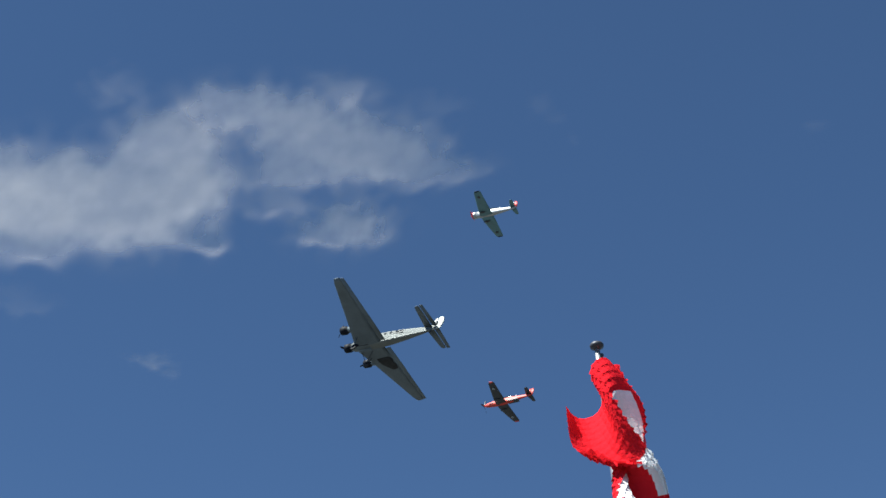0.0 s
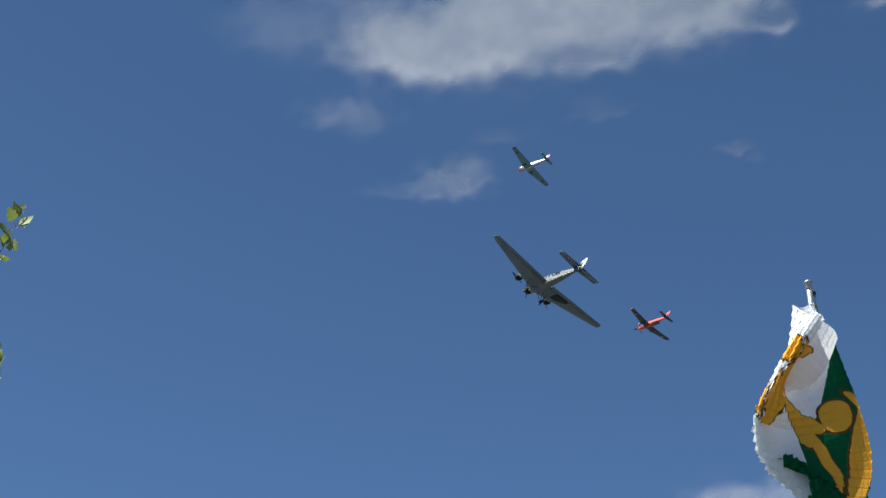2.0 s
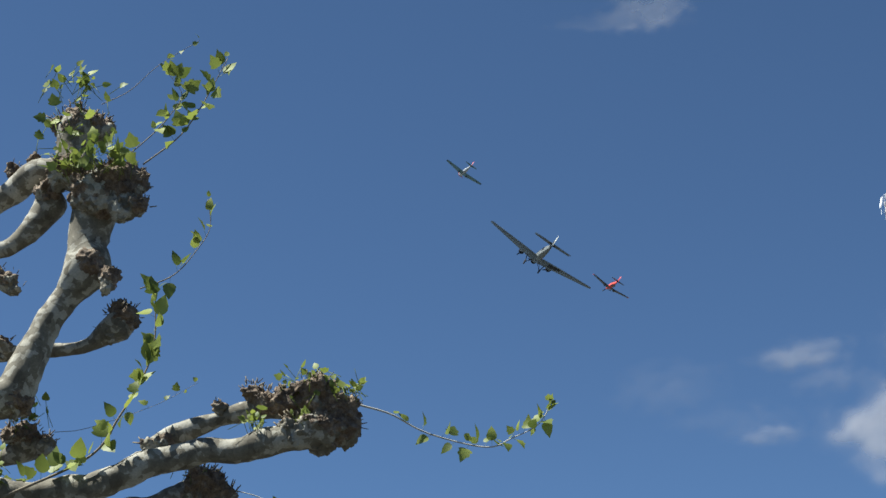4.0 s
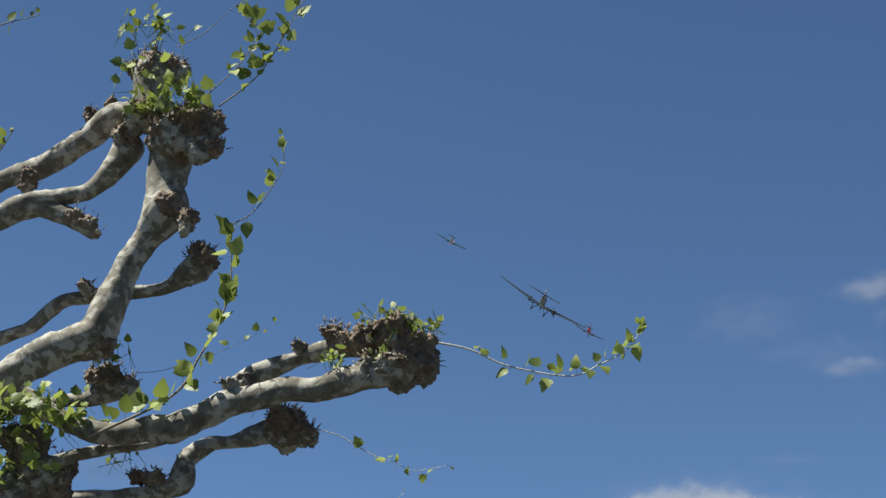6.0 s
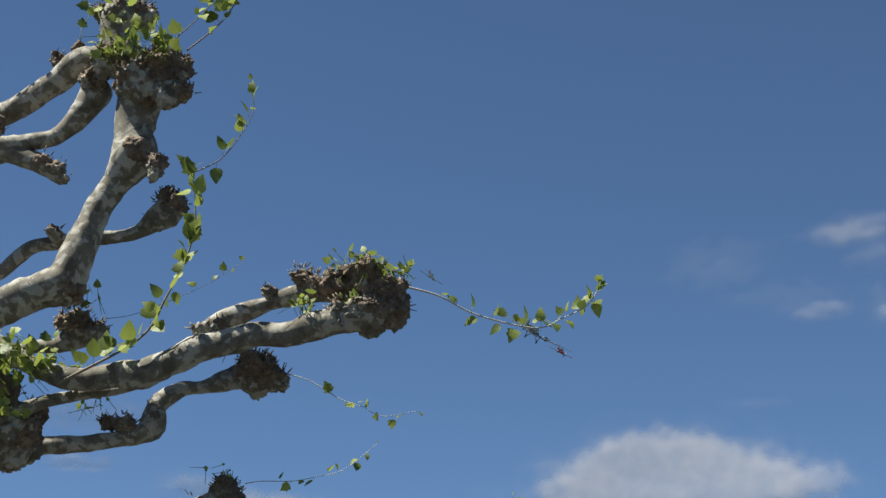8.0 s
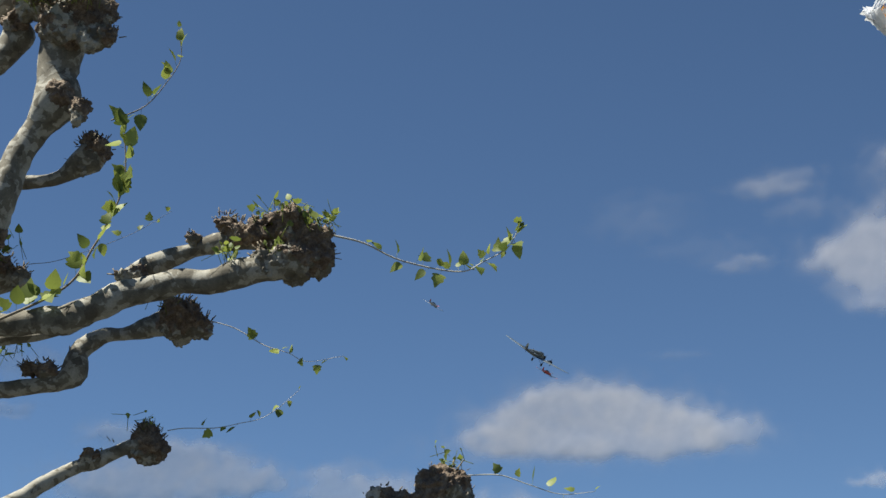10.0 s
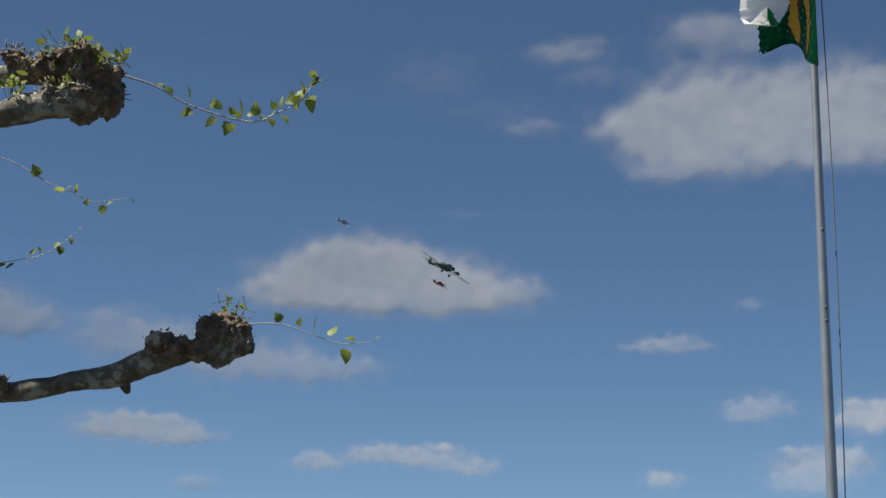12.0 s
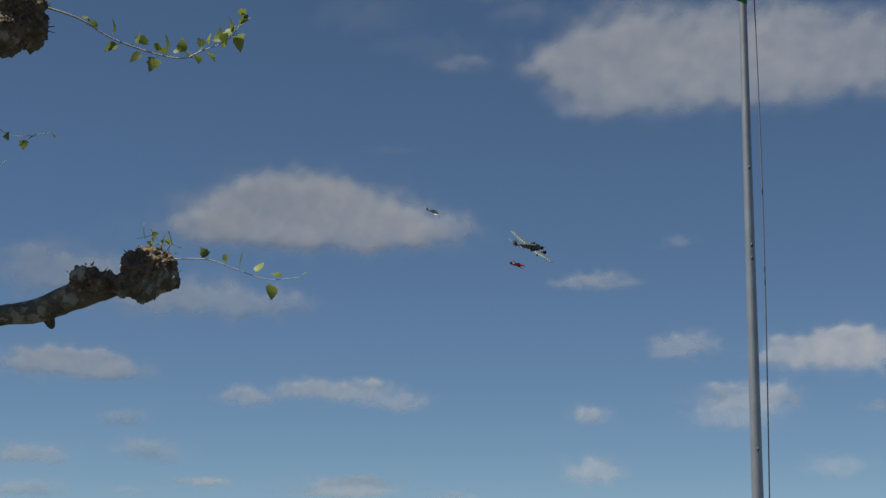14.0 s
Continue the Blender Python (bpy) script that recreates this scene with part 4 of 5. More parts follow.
shoot([(-3.0, 7.4, 5.84), (-2.84, 7.4, 5.9), (-2.66, 7.4, 5.95)], 7, 0.055, 13, 0.3)
tuft(-2.0, 7.15, 5.66, 0.069, 36, 0.045, 1)
tuft(-2.02, 7.08, 5.42, 0.06, 16, 0.05, 2)
tuft(-1.88, 7.03, 5.26, 0.07, 24, 0.055, 3)
tuft(-2.45, 7.0, 3.80, 0.1, 75, 0.052, 4)
tuft(-2.22, 6.95, 3.75, 0.092, 54, 0.06, 5)
tuft(-2.24, 7.5, 4.22, 0.069, 27, 0.04, 6)
tuft(-1.09, 6.87, 3.95, 0.029, 21, 0.04, 7)
tuft(-0.86, 6.88, 4.11, 0.06, 40, 0.034, 8)
tuft(-0.72, 6.85, 4.07, 0.034, 21, 0.035, 9)
tuft(-2.42, 7.0, 3.58, 0.1, 34, 0.05, 10)
tuft(-2.1, 7.45, 3.70, 0.046, 12, 0.04, 11)
tuft(-0.2, 7.22, 3.14, 0.046, 15, 0.03, 12)
tuft(-1.42, 7.4, 3.93, 0.057, 12, 0.025, 13)
tuft(-1.54, 7.55, 3.42, 0.046, 10, 0.022, 14)
tuft(-0.87, 6.85, 3.93, 0.023, 10, 0.035, 15)
tuft(-1.80, 7.0, 5.21, 0.07, 24, 0.06, 16)
tuft(-2.02, 7.05, 5.24, 0.07, 20, 0.055, 17)


# ---- aircraft: x ahead, y to the left wing, z up ----
def loft(sections, sides=28):
    """A body from cross sections: x, half width, half height, middle height, squareness."""
    rings = []
    for x, w, h, zc, sq in sections:
        ring = []
        for k in range(sides):
            a = 2 * math.pi * k / sides
            c, s = math.cos(a), math.sin(a)
            ring.append((x, w * math.copysign(abs(c) ** (2 / sq), c), zc + h * math.copysign(abs(s) ** (2 / sq), s)))
        rings.append(ring)
    return ring_tube(bmesh.new(), rings)


def foil(stations, bm=None, upright=False):
    """A wing from stations: span place, front x, back x, height, thickness. upright: the span runs up."""
    prof = [(0.0, 0.0), (0.03, 0.42), (0.12, 0.8), (0.3, 1.0), (0.55, 0.8), (0.8, 0.4), (1.0, 0.03), (0.8, -0.22), (0.5, -0.45), (0.25, -0.52), (0.08, -0.42), (0.02, -0.22)]
    rings = []
    for y, x0, x1, z, th in stations:
        if upright:
            rings.append([(x0 + (x1 - x0) * u, z + v * th / 2, y) for u, v in prof])
        else:
            rings.append([(x0 + (x1 - x0) * u, y, z + v * th / 2) for u, v in prof])
    return ring_tube(bm or bmesh.new(), rings)


def disc(x0, x1, r0, r1, y, z, sides=24, bm=None):
    return ring_tube(bm or bmesh.new(), [[(x, y + r * math.cos(2 * math.pi * k / sides), z + r * math.sin(2 * math.pi * k / sides)) for k in range(sides)] for x, r in ((x0, r0), (x1, r1))])


def airscrew(parent, x, y, z, radius, blades, spinner, material):
    """Spinner and blades that turn about the x axis."""
    bm = bmesh.new()
    ring_tube(bm, [[(q, r * math.cos(k * math.pi / 8), r * math.sin(k * math.pi / 8)) for k in range(16)] for q, r in ((-0.02, spinner), (0.08, spinner), (0.2, spinner * 0.75), (0.3, spinner * 0.2))])
    for b in range(blades):
        turn = Matrix.Rotation(2 * math.pi * b / blades, 3, "X")
        rings = []
        for s, chord, twist in ((0.08, 0.09, 1.0), (0.3, 0.12, 0.7), (0.65, 0.11, 0.45), (0.95, 0.07, 0.3), (1.0, 0.02, 0.3)):
            c = radius * chord
            rings.append([turn @ Vector((0.05 + u * c * math.sin(twist) + v * 0.02, u * c * math.cos(twist), s * radius)) for u, v in ((-1, 0), (0, 1), (1, 0), (0, -1))])
        ring_tube(bm, rings)
    ob = part("propeller", bm, material, parent)
    ob.matrix_local = pose(x, y, z)
    return ob


def wheel(parent, x, y, z, r, w):
    bm = bmesh.new()
    ring_tube(bm, [[(x + q * math.cos(k * math.pi / 12), y + s, z + q * math.sin(k * math.pi / 12)) for k in range(24)]
                   for s, q in ((-w, r * 0.7), (-w * 0.8, r * 0.94), (0, r), (w * 0.8, r * 0.94), (w, r * 0.7))])
    tyre = part("wheel", bm, RUBBER, parent)
    bm = bmesh.new()
    ring_tube(bm, [[(x + r * 0.5 * math.cos(k * math.pi / 8), y + s, z + r * 0.5 * math.sin(k * math.pi / 8)) for k in range(16)] for s in (-w - 0.01, w + 0.01)])
    part("hub", bm, DARK_METAL, tyre)


def strut(parent, a, b, r, name="strut", material=None):
    part(name, swept([(*a, r), (*[(p + q) / 2 for p, q in zip(a, b)], r), (*b, r)], 0.5, 10), material or DARK_METAL, parent)


PROPS = []


def trimotor():
    """A three-engined transport of ribbed metal, about 29 m across."""
    p = tagged(new("transport_plane"), "silver-grey three-engined vintage transport plane with ribbed skin, banking", "airplane", "aircraft in formation")
    part("fuselage", loft([(4.1, 0.62, 0.66, -0.2, 2.4), (3.4, 0.74, 0.95, -0.1, 3), (2.4, 0.80, 1.15, 0.05, 4), (0, 0.82, 1.2, 0.05, 4.5), (-3, 0.8, 1.15, 0.1, 4.5), (-6, 0.66, 0.95, 0.2, 4),
                           (-9, 0.42, 0.66, 0.3, 3.5), (-11.4, 0.18, 0.42, 0.38, 3), (-12.3, 0.06, 0.25, 0.4, 2.5)], 40), RIB_BODY, p)
    part("cockpit", loft([(3.3, 0.3, 0.1, 0.85, 3), (2.7, 0.6, 0.3, 1.05, 3.5), (1.6, 0.66, 0.32, 1.15, 4), (0.4, 0.6, 0.1, 1.2, 4)], 24), GLASS, p, "dark glazed cockpit hood")
    for s in (1, -1):
        w = part("wing", foil([(0.0, 3.1, -2.1, -0.95, 1.0), (s * 0.8, 3.0, -2.1, -0.92, 0.95), (s * 4, 2.1, -2.0, -0.68, 0.75), (s * 9, 0.9, -1.9, -0.32, 0.45), (s * 13.6, -0.2, -1.8, 0.03, 0.22), (s * 14.5, -0.6, -1.75, 0.1, 0.12)]), RIB_WING, p)
        part("flap", foil([(s * 0.9, -2.13, -3.1, -1.0, 0.16), (s * 6, -1.99, -2.9, -0.58, 0.14), (s * 6.2, -1.99, -2.85, -0.56, 0.14), (s * 14.3, -1.77, -2.42, 0.04, 0.09)]), RIB_WING, w, "double-wing flap with a gap before it")
        part("tailplane", foil([(s * 0.1, -9.9, -11.3, 0.72, 0.25), (s * 4.6, -10.35, -11.25, 0.75, 0.14), (s * 4.9, -10.6, -11.2, 0.75, 0.08)]), RIB_WING, p)
        part("elevator", foil([(s * 0.25, -11.42, -12.3, 0.7, 0.12), (s * 5.0, -11.35, -12.0, 0.74, 0.08)]), RIB_WING, p)
        # wing engine
        e = part("engine", loft([(4.0, 0.58, 0.58, -0.45, 2), (3.9, 0.70, 0.70, -0.45, 2), (2.9, 0.73, 0.73, -0.45, 2), (2.7, 0.55, 0.55, -0.45, 2), (1.2, 0.42, 0.45, -0.5, 2.2), (0.3, 0.2, 0.25, -0.6, 2)], 24), BLACK_PAINT, p, "black ring-cowled radial engine")
        e.matrix_local = pose(0, s * 3.95, 0.1)
        part("engine_nacelle", loft([(2.68, 0.54, 0.54, -0.45, 2), (1.6, 0.5, 0.52, -0.48, 2.2), (0.4, 0.3, 0.32, -0.6, 2)], 20), RIB_WING, e, "ribbed grey nacelle behind the cowling")
        PROPS.append(airscrew(p, 4.02, s * 3.95, -0.35, 1.45, 2, 0.14, BLACK_PAINT))
        # undercarriage
        wheel(p, 1.9, s * 2.1, -2.75, 0.55, 0.16)
        part("wheel_spat", loft([(2.4, 0.12, 0.16, -2.6, 2), (2.0, 0.23, 0.4, -2.55, 2.4), (1.4, 0.2, 0.33, -2.5, 2.2), (0.9, 0.06, 0.1, -2.5, 2)], 16), BLACK_PAINT, p).matrix_local = pose(0, s * 2.1, 0)
        strut(p, (1.9, s * 2.1, -2.4), (1.6, s * 2.5, -0.95), 0.12, "undercarriage_leg", RIB_WING)
        strut(p, (1.8, s * 2.0, -2.6), (0.3, s * 0.8, -1.2), 0.06)
        strut(p, (1.9, s * 2.0, -2.6), (2.4, s * 0.8, -1.05), 0.06)
        for k in range(6):
            x = 0.9 - k * 1.15
            bm = box(bmesh.new(), x - 0.22, x + 0.22, s * 0.78, s * 0.835, 0.38, 0.78)
            part("window", bm, GLASS, p, smooth=False)
        bm = box(bmesh.new(), -6.0, -3.9, s * 0.6, s * 0.80, 0.22, 0.28)
        box(bm, -6.0, -3.9, s * 0.6, s * 0.80, 0.68, 0.74)
        box(bm, -3.95, -3.89, s * 0.6, s * 0.81, 0.22, 0.74)
        box(bm, -6.05, -5.99, s * 0.55, s * 0.72, 0.22, 0.74)
        part("marking_frame", bm, DARK_PAINT, p, smooth=False)
        # plain bars in place of the letters under the wing
        for k in range(3):
            y = s * (6.6 + 1.6 * k)
            z = -0.62 + 0.075 * (abs(y) - 4) - 0.12
            bm = box(bmesh.new(), -1.2 + 0.12 * k, 0.35 - 0.25 * k, y - 0.18, y + 0.18, z + 0.0, z + 0.1)
            part("letter_bar", bm, DARK_PAINT if s > 0 else PALE_GREEN, w, smooth=False)
    part("oil_stain", foil([(-2.9, 0.9, -1.5, -0.86, 0.66), (-3.6, 0.9, -1.95, -0.80, 0.7), (-4.3, 0.7, -1.7, -0.745, 0.66), (-5.2, 0.1, -1.95, -0.675, 0.62), (-6.0, -0.6, -1.6, -0.60, 0.5)]), SOOT, p, "soot-stained wing underside")
    part("fin", foil([(0.4, -10.6, -11.9, 0, 0.3), (1.6, -11.05, -11.95, 0, 0.22), (2.55, -11.5, -11.98, 0, 0.12)], upright=True), RIB_FIN, p, "pale silver fin")
    part("rudder", foil([(0.1, -12.0, -12.95, 0, 0.2), (1.5, -12.02, -13.3, 0, 0.18), (2.5, -12.03, -13.1, 0, 0.1), (2.85, -12.05, -12.7, 0, 0.05)], upright=True), RIB_FIN, p)
    part("tail_emblem", disc(0, 0.34, 0.42, 0.42, 0, 0), DARK_PAINT, p, "dark round emblem on the fin").matrix_local = pose(-11.75, 0.17, 1.4, 0, 0, -90)
    n = part("nose_engine", loft([(5.55, 0.62, 0.62, -0.2, 2), (5.45, 0.74, 0.74, -0.2, 2), (4.5, 0.78, 0.78, -0.2, 2), (4.4, 0.6, 0.6, -0.2, 2), (4.0, 0.6, 0.64, -0.2, 2.2)], 28), BLACK_PAINT, p, "black nose engine cowling")
    PROPS.append(airscrew(p, 5.58, 0, -0.2, 1.5, 2, 0.15, BLACK_PAINT))
    wheel(p, -11.2, 0, -0.25, 0.22, 0.08)
    strut(p, (-11.2, 0, -0.2), (-11.0, 0, 0.1), 0.05)
    return p


def trainer(name, label, nose, span, wing, tail, colors, blades, radial):
    """A low-wing trainer with a long canopy."""
    body, wing_mat, nose_mat, fin_mat = colors
    p = tagged(new(name), label, "airplane", "aircraft in formation")
    if radial:
        part("fuselage", loft([(2.0, 0.6, 0.62, 0, 2), (1.0, 0.6, 0.72, 0, 2.3), (-1, 0.55, 0.72, 0.02, 2.4), (-3.2, 0.36, 0.5, 0.1, 2.3), (-5.2, 0.16, 0.3, 0.2, 2.2), (-5.9, 0.06, 0.14, 0.25, 2)], 28), body, p)
        part("cowling", loft([(2.75, 0.5, 0.5, 0, 2), (2.6, 0.64, 0.64, 0, 2), (2.0, 0.67, 0.67, 0, 2), (1.9, 0.6, 0.6, 0, 2)], 24), body, p, "polished engine cowling")
        part("cowling_ring", loft([(2.78, 0.5, 0.5, 0, 2), (2.66, 0.64, 0.64, 0, 2), (2.5, 0.67, 0.67, 0, 2), (2.48, 0.6, 0.6, 0, 2)], 24), nose_mat, p, "red ring round the nose")
        part("engine_face", disc(2.62, 2.72, 0.42, 0.3, 0, 0), BLACK_PAINT, p)
    else:
        part("fuselage", loft([(3.6, 0.16, 0.18, 0, 2), (3.0, 0.34, 0.4, -0.02, 2.2), (1.6, 0.46, 0.56, 0, 2.4), (0, 0.48, 0.66, 0.02, 2.5), (-1.6, 0.42, 0.58, 0.06, 2.4), (-3.6, 0.26, 0.38, 0.14, 2.3), (-5.4, 0.1, 0.22, 0.2, 2), (-5.9, 0.04, 0.08, 0.22, 2)], 28), body, p)
        part("exhaust", loft([(2.5, 0.05, 0.05, -0.15, 2), (1.7, 0.08, 0.08, -0.2, 2)], 10), DARK_METAL, p).matrix_local = pose(0, 0.42, 0)
        part("chequer_stripe", box(bmesh.new(), -3.2, -1.2, -0.46, 0.46, -0.42, -0.3), DARK_PAINT, p, "dark stripe along the belly", False)
    part("canopy", loft([(1.1, 0.1, 0.05, 0.6, 2), (0.6, 0.36, 0.34, 0.66, 2.2), (-1.2, 0.38, 0.4, 0.66, 2.3), (-2.2, 0.28, 0.26, 0.56, 2.2), (-2.9, 0.06, 0.05, 0.5, 2)], 20), GLASS, p, "long dark canopy")
    xr0, xr1, xt0, xt1, zr, zt = wing
    for s in (1, -1):
        half = span / 2
        w = part("wing", foil([(0, xr0, xr1, zr, 0.4), (s * 1.4, xr0 - 0.1, xr1, zr + 0.02, 0.36), (s * (half - 0.35), xt0, xt1, zt - 0.01, 0.15), (s * half, xt0 - 0.25, xt1 + 0.15, zt, 0.06)]), wing_mat, p)
        # upper skin in bright silver, lower skin keeps the painted-in shade tone
        if radial:
            w.data.materials.append(body)
            for f in w.data.polygons:
                f.material_index = 1 if f.normal.z > 0.2 else 0
        part("wing_tip", foil([(s * (half - 0.55), xt0 + 0.03, xt1 - 0.02, zt - 0.01, 0.2), (s * (half + 0.02), xt0 - 0.24, xt1 + 0.13, zt, 0.08)]), BLACK_PAINT if radial else RED_PAINT, w, "contrasting wing tip")
        y = s * (half - 1.5)
        k = (abs(y) - 1.4) / (half - 1.75)
        z = zr + (zt - zr) * k - 0.14
        em = part("insignia", disc(0, 0.05, 0.26, 0.26, 0, 0), DARK_PAINT if radial else GREY_MARK, w, "round insignia under the wing")
        em.matrix_local = pose((xt0 + xt1) / 2 + 0.1, y, z, 0, -90, 0)
        part("tailplane", foil([(0, tail[0], tail[1], 0.3, 0.16), (s * (tail[2] - 0.2), tail[0] - 0.45, tail[1] + 0.08, 0.32, 0.1), (s * tail[2], tail[0] - 0.6, tail[1] + 0.15, 0.32, 0.05)]), wing_mat, p)
        part("wheel_bay", loft([(0.9, 0.12, 0.06, zr - 0.2, 2), (0.3, 0.26, 0.09, zr - 0.2, 2.4), (-0.3, 0.1, 0.05, zr - 0.18, 2)], 14), DARK_METAL if radial else DARK_PAINT, p).matrix_local = pose(0, s * 1.3, 0)
    part("fin", foil([(0.25, tail[0] + 0.25, tail[1] + 0.35, 0, 0.16), (1.2, tail[0] - 0.3, tail[1] + 0.32, 0, 0.12), (1.62, tail[0] - 0.55, tail[1] + 0.3, 0, 0.06)], upright=True), fin_mat, p)
    part("rudder", foil([(0.1, tail[1] + 0.33, tail[1] - 0.25, 0, 0.12), (1.2, tail[1] + 0.3, tail[1] - 0.3, 0, 0.1), (1.7, tail[1] + 0.25, tail[1] - 0.1, 0, 0.05)], upright=True), BRIGHT_RED if radial else fin_mat, p, "red rudder" if radial else "")
    part("antenna", box(bmesh.new(), -2.6, -2.4, -0.01, 0.01, 0.5, 1.0), DARK_METAL, p, smooth=False)
    PROPS.append(airscrew(p, nose, 0, 0, 1.3, blades, 0.2 if radial else 0.17, BRIGHT_RED if radial else DARK_PAINT))
    return p


TRANSPORT = trimotor()
SILVER_TRAINER = trainer("radial_trainer", "polished silver trainer plane with red nose ring and red tail, flying", 2.75, 12.8,
                         (1.1, -1.35, 0.25, -1.1, -0.6, -0.3), (-4.6, -5.75, 2.0), (SILVER, TEAL_SHADE, BRIGHT_RED, SILVER), 2, True)
RED_TRAINER = trainer("turboprop_trainer", "orange-red trainer plane with dark wings, flying in formation", 3.65, 10.4,
                      (1.1, -0.95, 0.35, -0.85, -0.5, -0.1), (-4.6, -5.75, 1.8), (RED_PAINT, DARK_PAINT, RED_PAINT, RED_PAINT), 3, False)


# ---- what moves ----
def motions():
    walk(TRANSPORT, [
        (0.0, pose(101.9, 229.1, 157.9, 19.3, -9.4, 124.5)),
        (0.5, pose(87.5, 249.4, 160.4, 20.9, -10.0, 122.6)),
        (1.0, pose(72.2, 270.1, 162.0, 22.7, -10.0, 121.1)),
        (1.5, pose(59.0, 290.2, 163.8, 24.6, -9.9, 119.7)),
        (2.0, pose(45.2, 310.8, 165.8, 25.7, -10.5, 118.6)),
        (2.5, pose(34.9, 331.1, 167.3, 26.8, -11.1, 116.0)),
        (3.0, pose(23.8, 351.9, 168.8, 27.7, -11.9, 110.9)),
        (3.4, pose(15.9, 368.8, 170.1, 28.9, -12.0, 108.1)),
        (4.0, pose(5.5, 394.5, 171.9, 30.3, -12.1, 104.0)),
        (4.2, pose(2.2, 403.4, 172.2, 30.4, -12.4, 102.7)),
        (4.7, pose(-4.5, 425.6, 172.8, 31.3, -12.6, 99.7)),
        (5.3, pose(-11.0, 451.7, 174.1, 32.0, -12.3, 96.6)),
        (5.9, pose(-15.4, 477.2, 175.1, 32.6, -11.5, 93.5)),
        (6.5, pose(-17.1, 501.6, 175.1, 33.3, -10.6, 90.1)),
        (7.0, pose(-17.2, 520.9, 174.3, 33.5, -9.8, 86.7)),
        (7.6, pose(-15.1, 542.3, 174.1, 33.7, -8.8, 82.6)),
        (8.2, pose(-10.5, 563.2, 171.9, 33.7, -7.7, 78.6)),
        (8.8, pose(-3.9, 583.6, 169.6, 34.1, -6.8, 74.5)),
        (9.5, pose(6.0, 607.1, 166.8, 34.9, -5.7, 69.5)),
        (10.0, pose(14.9, 624.2, 165.2, 36.2, -4.5, 65.7)),
        (10.5, pose(25.4, 641.5, 163.4, 36.9, -3.7, 61.8)),
        (11.0, pose(37.3, 658.7, 162.2, 36.3, -4.4, 58.2)),
        (11.5, pose(50.8, 675.9, 161.1, 35.5, -5.0, 54.5)),
        (12.0, pose(65.7, 693.1, 160.1, 35.5, -4.0, 49.9)),
        (12.5, pose(82.0, 709.6, 159.1, 35.6, -2.9, 45.4)),
        (13.2, pose(106.4, 731.4, 158.0, 36.3, -3.6, 40.3)),
        (14.0, pose(141.6, 754.6, 156.7, 36.6, -4.6, 34.3)),
    ])
    walk(SILVER_TRAINER, [
        (0.0, pose(128.4, 234.4, 194.4, 9.7, -6.1, 133.7)),
        (0.5, pose(109.5, 262.1, 200.9, 13.4, -7.5, 133.5)),
        (1.0, pose(88.4, 291.9, 206.9, 16.7, -7.7, 132.7)),
        (1.5, pose(69.4, 321.7, 213.0, 20.5, -7.1, 130.9)),
        (2.0, pose(49.4, 352.7, 219.0, 24.6, -6.4, 130.1)),
        (2.5, pose(33.2, 383.9, 225.1, 27.6, -5.3, 128.7)),
        (3.0, pose(14.7, 416.6, 229.9, 28.6, -4.0, 125.4)),
        (3.4, pose(2.0, 443.2, 233.9, 28.5, -4.1, 121.9)),
        (4.0, pose(-15.4, 484.0, 238.8, 27.2, -5.7, 115.1)),
        (4.2, pose(-21.2, 497.9, 240.0, 26.7, -6.2, 112.6)),
        (4.7, pose(-32.9, 532.7, 242.7, 26.5, -7.1, 107.0)),
        (5.3, pose(-44.5, 573.4, 246.6, 27.0, -7.5, 101.1)),
        (5.9, pose(-53.1, 612.7, 250.1, 28.6, -6.9, 96.0)),
        (6.5, pose(-58.4, 650.3, 252.1, 31.1, -5.1, 91.5)),
        (7.0, pose(-61.5, 679.4, 253.0, 33.5, -2.6, 88.5)),
        (7.6, pose(-61.8, 711.5, 254.1, 35.4, -0.6, 84.5)),
        (8.2, pose(-58.3, 742.0, 252.2, 36.4, 0.7, 80.2)),
        (8.8, pose(-51.8, 770.5, 249.6, 36.7, 1.3, 75.7)),
        (9.5, pose(-40.7, 802.0, 245.9, 36.3, 1.2, 70.7)),
        (10.0, pose(-29.9, 823.5, 243.4, 35.7, 0.9, 67.3)),
        (10.5, pose(-16.7, 844.6, 240.1, 35.0, 0.5, 63.7)),
        (11.0, pose(-2.2, 865.2, 237.2, 34.5, 0.1, 59.5)),
        (11.5, pose(14.1, 885.3, 233.9, 33.9, -0.2, 55.1)),
        (12.0, pose(32.0, 905.0, 230.9, 33.6, -0.5, 50.6)),
        (12.5, pose(51.8, 924.1, 228.0, 33.1, -0.5, 46.4)),
        (13.2, pose(82.1, 950.0, 224.6, 31.9, 0.2, 40.8)),
        (14.0, pose(126.0, 978.3, 221.2, 31.2, 2.1, 33.8)),
    ])
